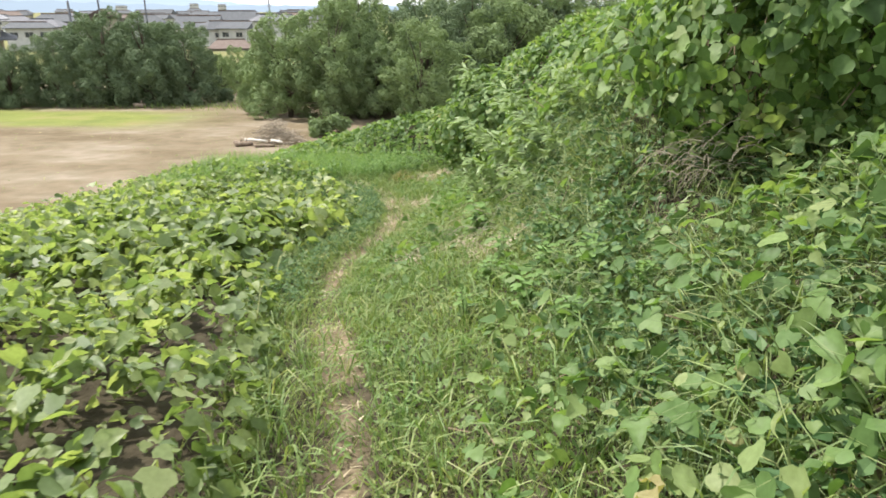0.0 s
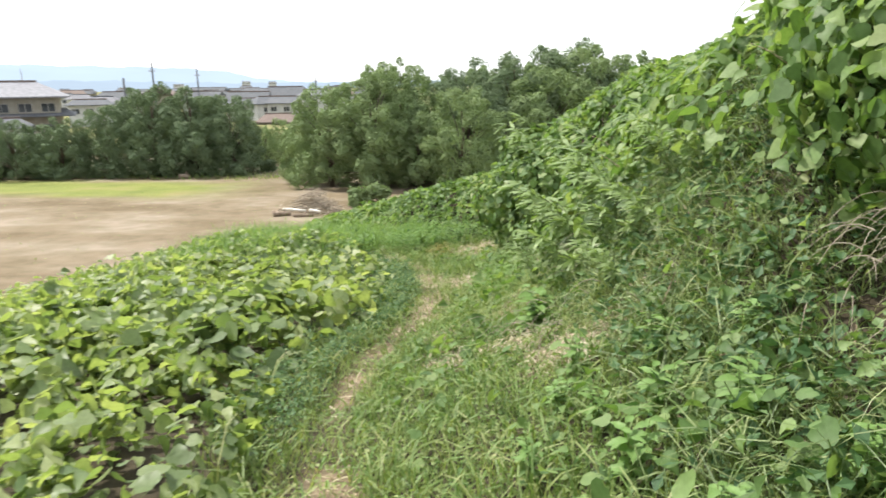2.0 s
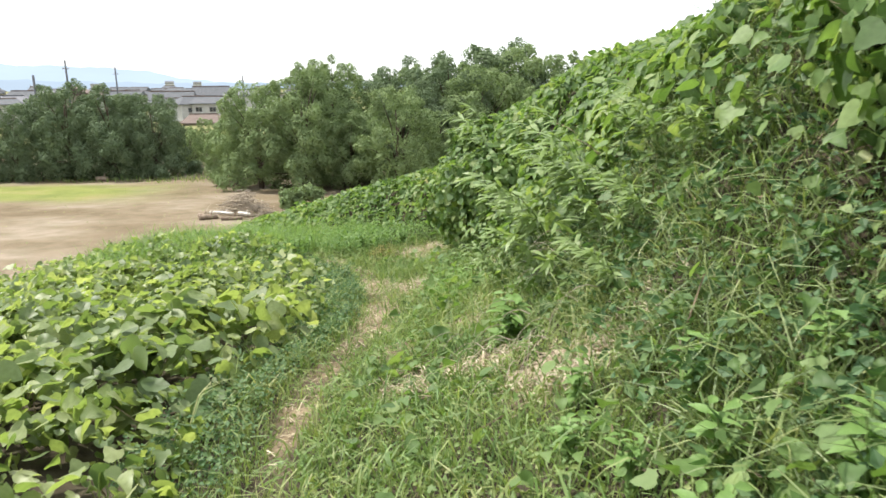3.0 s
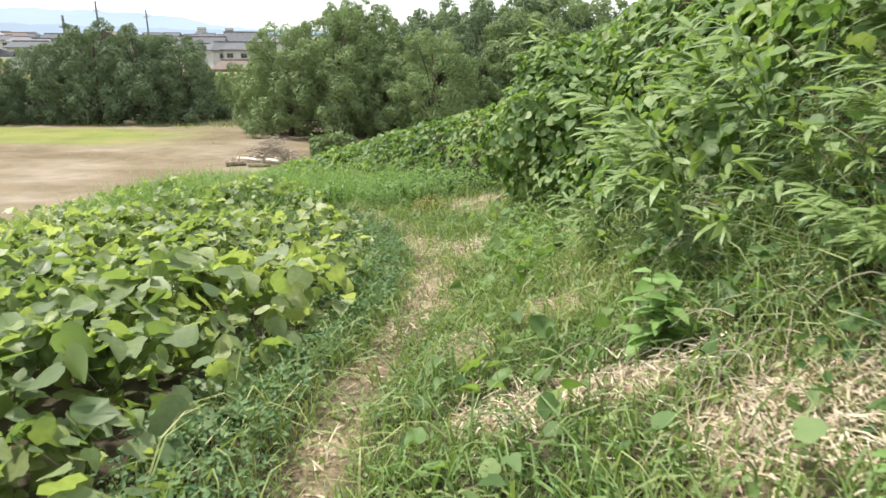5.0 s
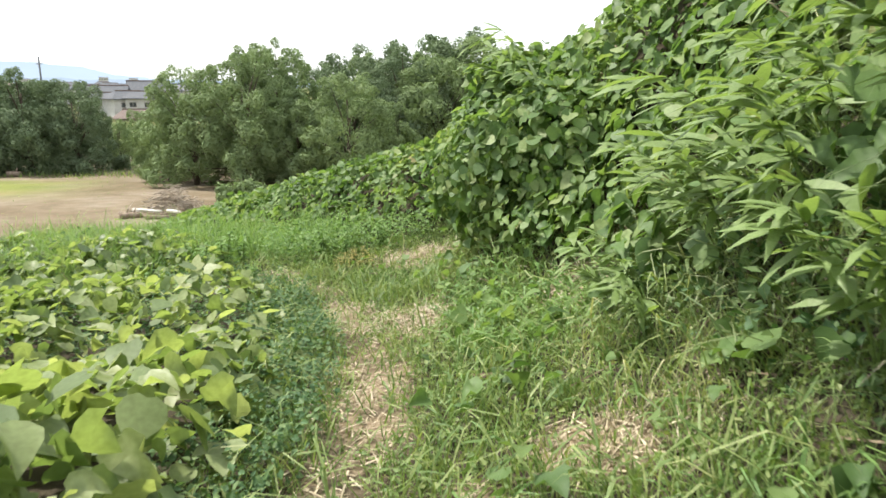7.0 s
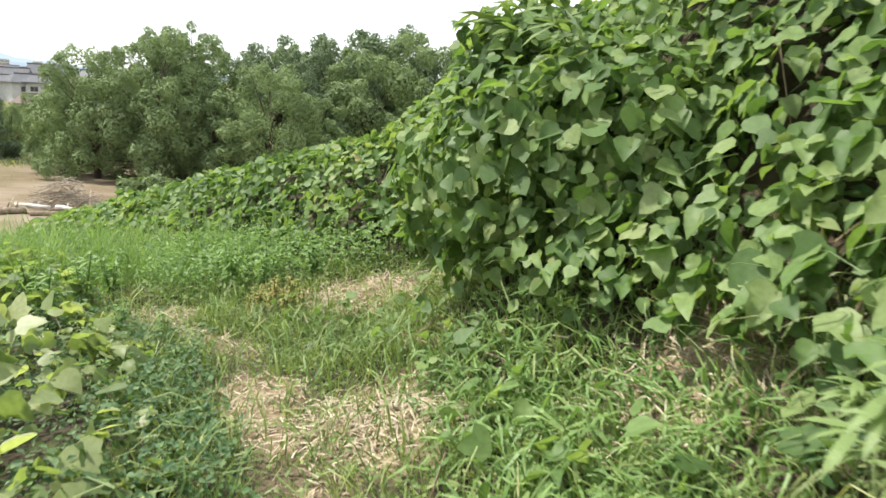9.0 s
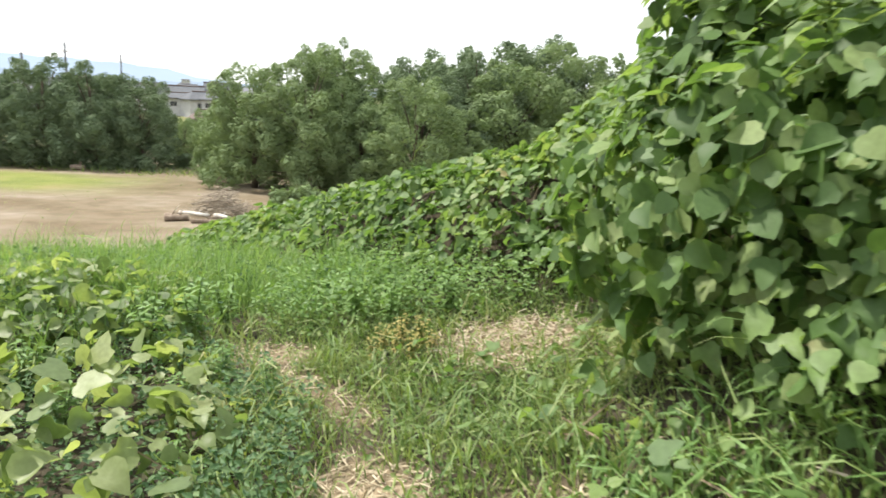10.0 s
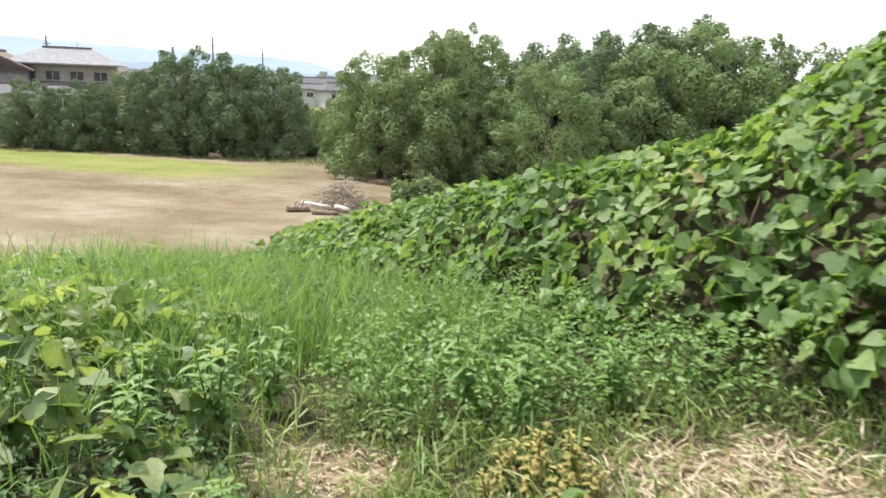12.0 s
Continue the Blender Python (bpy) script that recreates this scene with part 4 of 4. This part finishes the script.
# brush heap and felled logs at the field corner
WHITE_LOG = plain_material("peeled_wood", (0.5, 0.46, 0.4), (0.72, 0.69, 0.63), 5, 0.8)
OLD_LOG = plain_material("weathered_wood", (0.14, 0.10, 0.075), (0.3, 0.24, 0.18), 8, 0.9)
for x, y, a, ln, rad, mat, label in [(-10.0, 36.3, -18, 1.35, 0.075, WHITE_LOG, "pale peeled log lying on the brush heap"), (-8.8, 35.9, -30, 0.7, 0.08, WHITE_LOG, "short pale log on dry ground"), (-10.6, 36.0, 25, 0.9, 0.14, OLD_LOG, "dark weathered log on the field edge"), (-11.0, 36.5, -45, 0.8, 0.12, OLD_LOG, "dark weathered log beside the brush heap"), (-9.4, 35.7, 15, 1.0, 0.1, OLD_LOG, "old brown log half in the grass")]:
    root = new("log")
    tagged(root, label, "log", "logs by the brush heap")
    d = np.array([math.cos(radians(a)), math.sin(radians(a)), 0]) * ln / 2
    put("stem", *tube([-d, -d * 0.3 + (0, 0, 0.02), d * 0.4, d], rad, rad * 0.8, 9), mat, root, True)
    put("branch_stub", *tube([d * 0.2, d * 0.3 + np.array([0.05, 0.1, rad * 2.2])], rad * 0.35, rad * 0.2, 6), mat, root, True)
    root.matrix_basis = pose(*on_ground(x, y, rad * 0.8 + (0.22 if mat is WHITE_LOG else 0)))


def brush_heap(x, y, w, h, n, seed):
    r = np.random.default_rng(seed)
    root = new("brush_heap")
    tagged(root, "grey heap of cut dry branches at the field corner", "brush heap")
    for k in range(n):
        px, py = r.normal(0, w * 0.3), r.normal(0, w * 0.2)
        z = h * max(0.05, 1 - math.hypot(px / w, py / w) * 1.6) * r.uniform(0.2, 1)
        a, e, ln = r.uniform(0, 6.28), r.uniform(-0.2, 0.8), r.uniform(0.5, 1.3)
        d = np.array([math.cos(a), math.sin(a), e * 0.6]) * ln / 2
        p = np.array([px, py, z])
        lo = min((p - d)[2], (p + d)[2])
        p[2] += max(0, 0.02 - lo)
        put("branch", *tube([p - d, p + d * 0.2 + (0, 0, 0.05), p + d], r.uniform(0.012, 0.03), 0.008, 5), DEAD_STALK, root)
    root.matrix_basis = pose(*on_ground(x, y))


brush_heap(-9.2, 37.4, 2.6, 1.5, 260, 5)


# ---- the town ----
PLASTER = plain_material("cream_plaster", (0.27, 0.25, 0.2), (0.36, 0.335, 0.28), 1.5, 0.9, 0.1)
WHITE_WALL = plain_material("white_wall", (0.4, 0.4, 0.4), (0.52, 0.52, 0.51), 1.2, 0.85, 0.1)
GREY_WALL = plain_material("grey_cladding", (0.15, 0.155, 0.16), (0.24, 0.24, 0.24), 1.2, 0.8, 0.1)
ROOF_PALE = plain_material("pale_roof_sheet", (0.13, 0.13, 0.145), (0.19, 0.19, 0.205), 2, 0.9, 0.2)
ROOF_WHITE = plain_material("white_roof_tile", (0.19, 0.19, 0.21), (0.27, 0.27, 0.29), 2, 0.9, 0.2)
ROOF_GREY = plain_material("grey_roof_tile", (0.075, 0.08, 0.09), (0.135, 0.14, 0.15), 2.5, 0.9, 0.4)
ROOF_BROWN = plain_material("brown_roof_tile", (0.12, 0.09, 0.08), (0.2, 0.16, 0.14), 2.5, 0.9, 0.4)
PANE = plain_material("window_pane", (0.03, 0.035, 0.04), (0.07, 0.08, 0.09), 1, 0.12, 0.0)
TRIM = plain_material("window_frame", (0.3, 0.28, 0.26), (0.42, 0.4, 0.38), 3, 0.6, 0.1)


def box(x0, x1, y0, y1, z0, z1):
    v = [(x, y, z) for z in (z0, z1) for y in (y0, y1) for x in (x0, x1)]
    return v, [(0, 2, 3, 1), (4, 5, 7, 6), (0, 1, 5, 4), (2, 6, 7, 3), (0, 4, 6, 2), (1, 3, 7, 5)]


def roof_shape(w, d, z, rise, over, ridge, thick=0.18):
    """Hipped or gabled: ridge is the ridge's share of the width."""
    a, b, r = w / 2 + over, d / 2 + over, (w / 2 + over) * ridge
    v = [(-a, -b, z), (a, -b, z), (a, b, z), (-a, b, z), (-r, 0, z + rise), (r, 0, z + rise)]
    v += [(x, y, q - thick) for x, y, q in v]
    f = [(0, 1, 5, 4), (1, 2, 5), (2, 3, 4, 5), (3, 0, 4), (7, 6, 10, 11), (8, 7, 11), (9, 8, 11, 10), (6, 9, 10), (0, 6, 7, 1), (1, 7, 8, 2), (2, 8, 9, 3), (3, 9, 6, 0)]
    return v, f


def house(x, y, top, w, d, rise, turn, wall, roof, ridge=0.55, label="", storeys=2, windows=4, over=0.7, base=None):
    ground_here = float(ground_z(x, y)) if base is None else base
    h = top - rise - ground_here
    root = new("house")
    tagged(root, label, "house", "houses of the town")
    put("wall", *box(-w / 2, w / 2, -d / 2, d / 2, -0.3, h), wall, root)
    put("roof", *roof_shape(w, d, h + 0.1, rise, over, ridge), roof, root)
    put("ridge_cap", *box(-(w / 2 + over) * ridge - 0.1, (w / 2 + over) * ridge + 0.1, -0.18, 0.18, h + 0.02 + rise, h + 0.3 + rise), ROOF_BROWN if roof is not ROOF_PALE else ROOF_GREY, root)
    for st in range(storeys):
        z0 = h - 2.0 - st * 2.8
        if z0 < 0.4:
            continue
        for k in range(windows):
            cx = (k + 0.5) / windows * w - w / 2
            ww = min(1.7, w / windows * 0.6)
            win = put("window", *box(cx - ww / 2, cx + ww / 2, -d / 2 - 0.06, -d / 2 + 0.02, z0, z0 + 1.2), TRIM, root)
            for q in (-1, 1):
                put("pane", *box(cx + q * ww / 4 - ww / 4 + 0.05, cx + q * ww / 4 + ww / 4 - 0.05, -d / 2 - 0.09, -d / 2 - 0.05, z0 + 0.07, z0 + 1.13), PANE, win)
    root.matrix_basis = pose(x, y, ground_here, 0, 0, turn)
    return root


main = house(-65.6, 95.5, 2.3, 11.0, 8.5, 2.0, 30, PLASTER, ROOF_WHITE, 0.42, "two-storey cream house with a pale hipped roof", 2, 4, 1.2)
put("lower_roof", *roof_shape(14, 11.5, 5.5, 0.9, 0.3, 0.75), ROOF_GREY, main)
put("aerial", *tube([(1.2, 0, 9.4), (1.2, 0, 11.8)], 0.05, 0.03), STEM, main)
house(-71.5, 90.0, 1.6, 8.5, 8, 2.2, 120, GREY_WALL, ROOF_BROWN, 1.0, "older house with a dark gabled roof", 2, 3)
house(-62.0, 82.0, -2.2, 11, 7, 1.0, 32, WHITE_WALL, ROOF_GREY, 0.8, "low white outbuilding with a grey roof", 1, 3)
house(-95.2, 164.8, -1.4, 9, 7, 1.2, 25, WHITE_WALL, ROOF_GREY, 0.7, "white house with a grey tiled roof", 2, 3)
house(-100.0, 185.6, 0.2, 9, 8, 1.8, 20, GREY_WALL, ROOF_GREY, 0.6, "grey house with a dark tiled roof", 2, 4)
house(-91.2, 193.6, 1.3, 7, 8, 2.2, 100, PLASTER, ROOF_BROWN, 1.0, "narrow house with a steep brown gable", 2, 3)
house(-57.6, 201.6, 0.9, 9, 8, 2.4, 18, WHITE_WALL, ROOF_GREY, 0.95, "white house with a grey gabled roof beyond the gap", 2, 4)
house(-64.0, 187.2, -2.0, 11, 7, 1.2, 14, WHITE_WALL, ROOF_GREY, 0.6, "low white house with a wide grey roof", 2, 4)
house(-49.6, 166.4, -5.3, 9, 7, 1.8, 12, PLASTER, ROOF_BROWN, 0.6, "small brown-roofed house behind the trees", 1, 3)
house(-71.2, 209.6, -0.4, 8, 7, 1.6, 24, PLASTER, ROOF_GREY, 0.6, "cream house with a grey tiled roof", 2, 3)
house(-44.8, 214.4, 0.3, 9, 8, 2.0, 8, WHITE_WALL, ROOF_BROWN, 0.5, "white house with a brown roof", 2, 3)
house(-120.0, 169.6, 0.1, 10, 8, 1.8, 35, WHITE_WALL, ROOF_GREY, 0.5, "white house with a grey hipped roof", 2, 3)
town = random.Random(5)
for k in range(76):
    a, dist = radians(town.uniform(8, 46)), town.uniform(175, 560)
    wall, roof = town.choice([PLASTER, WHITE_WALL, WHITE_WALL, WHITE_WALL]), town.choice([ROOF_GREY, ROOF_GREY, ROOF_GREY, ROOF_PALE, ROOF_BROWN])
    house(-math.sin(a) * dist, math.cos(a) * dist, -1.4 + town.uniform(-0.8, 1.2) + dist * 0.003, town.uniform(7, 11), town.uniform(6, 9), town.uniform(1.2, 2.2), town.uniform(-10, 50), wall, roof, town.choice([0.5, 0.6, 0.95]), "distant town house with a tiled roof", 2, 2)
for a, dist, w, top in [(19, 820, 9, 6), (24, 900, 12, 4), (17, 760, 8, 5)]:
    x, y = -math.sin(radians(a)) * dist, math.cos(radians(a)) * dist
    house(x, y, top, w, 12, 0.5, a, WHITE_WALL, ROOF_PALE, 0.9, "distant white block of flats", 4, 6, 0.2)


def utility_pole(x, y, top):
    g = float(ground_z(x, y))
    root = new("utility_pole")
    tagged(root, "grey utility pole with cross-arms in the town", "utility pole", "utility poles")
    put("pole", *tube([(0, 0, -0.3), (0, 0, top - g)], 0.19, 0.13, 10), ROOF_GREY, root, True)
    for q in (1.2,):
        put("cross_arm", *box(-0.45, 0.45, -0.04, 0.04, top - g - q - 0.05, top - g - q + 0.05), STEM, root)
        for c in (-0.4, 0.4):
            put("insulator", *tube([(c, 0, top - g - q + 0.06), (c, 0, top - g - q + 0.25)], 0.05, 0.03, 6), WHITE_WALL, root)
    root.matrix_basis = pose(x, y, g, 0, 0, 25)


for p in [(-51.0, 107.0, 5.0), (-54.0, 131.0, 4.6), (-42.0, 81.0, 2.5), (-70.0, 84.0, 3.6), (-75.5, 104.0, 4.4), (-38.5, 160, 3.4)]:
    utility_pole(*p)


def parked_car(x, y, turn):
    root = new("car")
    tagged(root, "white parked car in a yard behind the trees", "car")
    prof = [(-1.9, 0.35), (-1.95, 0.75), (-1.3, 0.85), (-0.75, 1.4), (0.9, 1.42), (1.6, 0.95), (1.95, 0.85), (1.95, 0.35)]
    n = len(prof)
    v = [(a, q * (0.8 if b < 1.2 else 0.66), b) for q in (-1, 1) for a, b in prof]
    f = [tuple(range(n)), tuple(range(2 * n - 1, n - 1, -1))] + [(k, k + n, (k + 1) % n + n, (k + 1) % n) for k in range(n)]
    body = put("body", v, f, CAR_PAINT, root)
    put("side_glass", [(-1.1, -0.79, 0.92), (1.35, -0.79, 0.95), (0.85, -0.69, 1.34), (-0.68, -0.69, 1.34)], [(0, 1, 2, 3)], PANE, body)
    put("rear_glass", [(1.62, -0.6, 0.98), (1.62, 0.6, 0.98), (1.0, 0.55, 1.4), (1.0, -0.55, 1.4)], [(0, 1, 2, 3)], PANE, body)
    for wx in (-1.25, 1.25):
        for wy in (-0.75, 0.75):
            wheel = put("wheel", *tube([(wx, wy - 0.1, 0.31), (wx, wy + 0.1, 0.31)], 0.31, 0.31, 14), TYRE, root)
            put("rim", *tube([(wx, wy - 0.115, 0.31), (wx, wy + 0.115, 0.31)], 0.19, 0.19, 10), GREY_WALL, wheel)
    root.matrix_basis = pose(*on_ground(x, y), 0, 0, turn)


CAR_PAINT = plain_material("white_car_paint", (0.72, 0.72, 0.73), (0.8, 0.8, 0.8), 1, 0.25, 0.0)
TYRE = plain_material("tyre_rubber", (0.02, 0.02, 0.02), (0.04, 0.04, 0.04), 8, 0.8, 0.1)
parked_car(-59.5, 73.5, 25)


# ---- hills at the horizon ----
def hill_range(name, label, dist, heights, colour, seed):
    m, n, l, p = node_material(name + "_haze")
    # distance haze is put into the colour, which glows instead of taking sunlight
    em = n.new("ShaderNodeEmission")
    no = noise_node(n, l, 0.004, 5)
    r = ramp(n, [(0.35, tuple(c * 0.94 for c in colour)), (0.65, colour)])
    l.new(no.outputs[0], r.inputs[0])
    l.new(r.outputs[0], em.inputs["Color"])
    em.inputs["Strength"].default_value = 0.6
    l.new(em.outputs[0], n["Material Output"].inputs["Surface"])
    az = np.linspace(-60, 70, 260)
    h = np.interp(az, [q[0] for q in heights], [q[1] for q in heights]) + 0.05 * np.sin(az * 1.9 + seed) + 0.03 * np.sin(az * 4.7)
    v, f = [], []
    for a, e in zip(az, h):
        x, y = -math.sin(radians(a)) * dist, math.cos(radians(a)) * dist
        z = math.tan(radians(max(e, 0.02))) * dist
        v += [(x, y, -12), (x, y, z * 0.6), (x * 1.06, y * 1.06, z * 1.06), (x * 1.2, y * 1.2, -12)]
    for k in range(len(az) - 1):
        f += [(4 * k + j, 4 * k + 4 + j, 4 * k + 5 + j, 4 * k + 1 + j) for j in range(3)]
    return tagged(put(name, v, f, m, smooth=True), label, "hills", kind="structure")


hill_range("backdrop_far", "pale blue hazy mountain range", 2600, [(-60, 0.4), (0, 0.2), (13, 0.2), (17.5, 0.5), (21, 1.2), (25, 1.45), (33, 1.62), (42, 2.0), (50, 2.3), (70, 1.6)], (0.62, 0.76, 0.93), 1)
hill_range("backdrop_near", "low hazy blue-grey hills behind the town", 1700, [(-60, 0.3), (0, 0.15), (20, 0.25), (30, 0.55), (45, 0.7), (70, 0.6)], (0.52, 0.64, 0.78), 4)


# ---- small things ----
def grass_stalk(x, y, h, lean, turn):
    """A tall flowering grass with a drooping seed head."""
    root = new("grass_stalk")
    tagged(root, "tall arching grass stalk with a pale seed head", "grass stalk", "seeding grass on the bank")
    path = [(lean * t ** 2.2, 0, h * (t - 0.22 * t ** 3)) for t in np.linspace(0, 1, 9)]
    put("stalk", *tube(path, 0.004, 0.0015, 5), GREEN_STEM, root, True)
    r = np.random.default_rng(int(x * 100 + y * 10) % 1000)
    for k in range(14):
        t = 0.72 + 0.28 * k / 13
        p = np.array([lean * t ** 2.2, 0, h * (t - 0.22 * t ** 3)])
        d = np.array([0.04, r.normal(0, 0.015), -0.012])
        put("spikelet", *tube([p, p + d * 0.6, p + d], 0.003, 0.001, 4), DRY, root)
    for k in range(3):
        t = 0.15 + 0.2 * k
        p = np.array([lean * t ** 2.2, 0, h * t])
        a = k * 2.3
        ax = frames_of(np.array([[0.1, 0.2, 1.0]]), np.array([[math.cos(a), math.sin(a), 0.5]]))[0]
        ob = put("blade", ARCH_V, ARCH_F, BANK_GRASS, root)
        ob.matrix_world = Matrix.Translation(p) @ Matrix(ax.tolist()).to_4x4() @ Matrix.Diagonal((0.012, 0.4, 0.4, 1))
    root.matrix_basis = pose(*on_ground(x, y, -0.01), 0, 0, turn)


for p in [(1.75, 5.4, 0.9, -0.45, 10), (2.0, 6.3, 1.0, -0.5, -20), (2.1, 8.2, 0.85, 0.4, 30), (1.6, 4.9, 0.8, -0.4, 40), (1.25, 7.6, 0.8, -0.35, 15), (1.5, 9.3, 0.7, -0.4, 0), (-0.9, 17.2, 0.7, -0.2, 60)]:
    grass_stalk(*p)


def stake(x, y, h, turn):
    root = new("stake")
    tagged(root, "thin weathered stake standing at the foot of the trees", "stake")
    put("post", *tube([(0, 0, -0.2), (0.02, 0, h * 0.6), (0.03, 0.01, h)], 0.025, 0.018, 7), OLD_LOG, root, True)
    put("split_top", *tube([(0.03, 0.01, h - 0.02), (0.05, 0.02, h + 0.05)], 0.016, 0.006, 5), OLD_LOG, root)
    root.matrix_basis = pose(*on_ground(x, y), 0, 0, turn)


for p in [(-24.6, 60.0, 0.6, 0)]:
    stake(*p)

for x, y, a, ln, rad, label in [(-44.2, 56.0, -4, 3.2, 0.2, "long dark log at the edge of the dry field"), (-25.6, 58.2, 10, 0.9, 0.22, "dark stump lying at the foot of the trees")]:
    root = new("log")
    tagged(root, label, "log")
    d = np.array([math.cos(radians(a)), math.sin(radians(a)), 0]) * ln / 2
    put("stem", *tube([-d, -d * 0.3 + (0, 0, 0.03), d * 0.4, d], rad, rad * 0.85, 9), OLD_LOG, root, True)
    put("branch_stub", *tube([d * 0.2, d * 0.3 + np.array([0.05, 0.1, rad * 2.0])], rad * 0.35, rad * 0.2, 6), OLD_LOG, root, True)
    root.matrix_basis = pose(*on_ground(x, y, rad * 0.8))
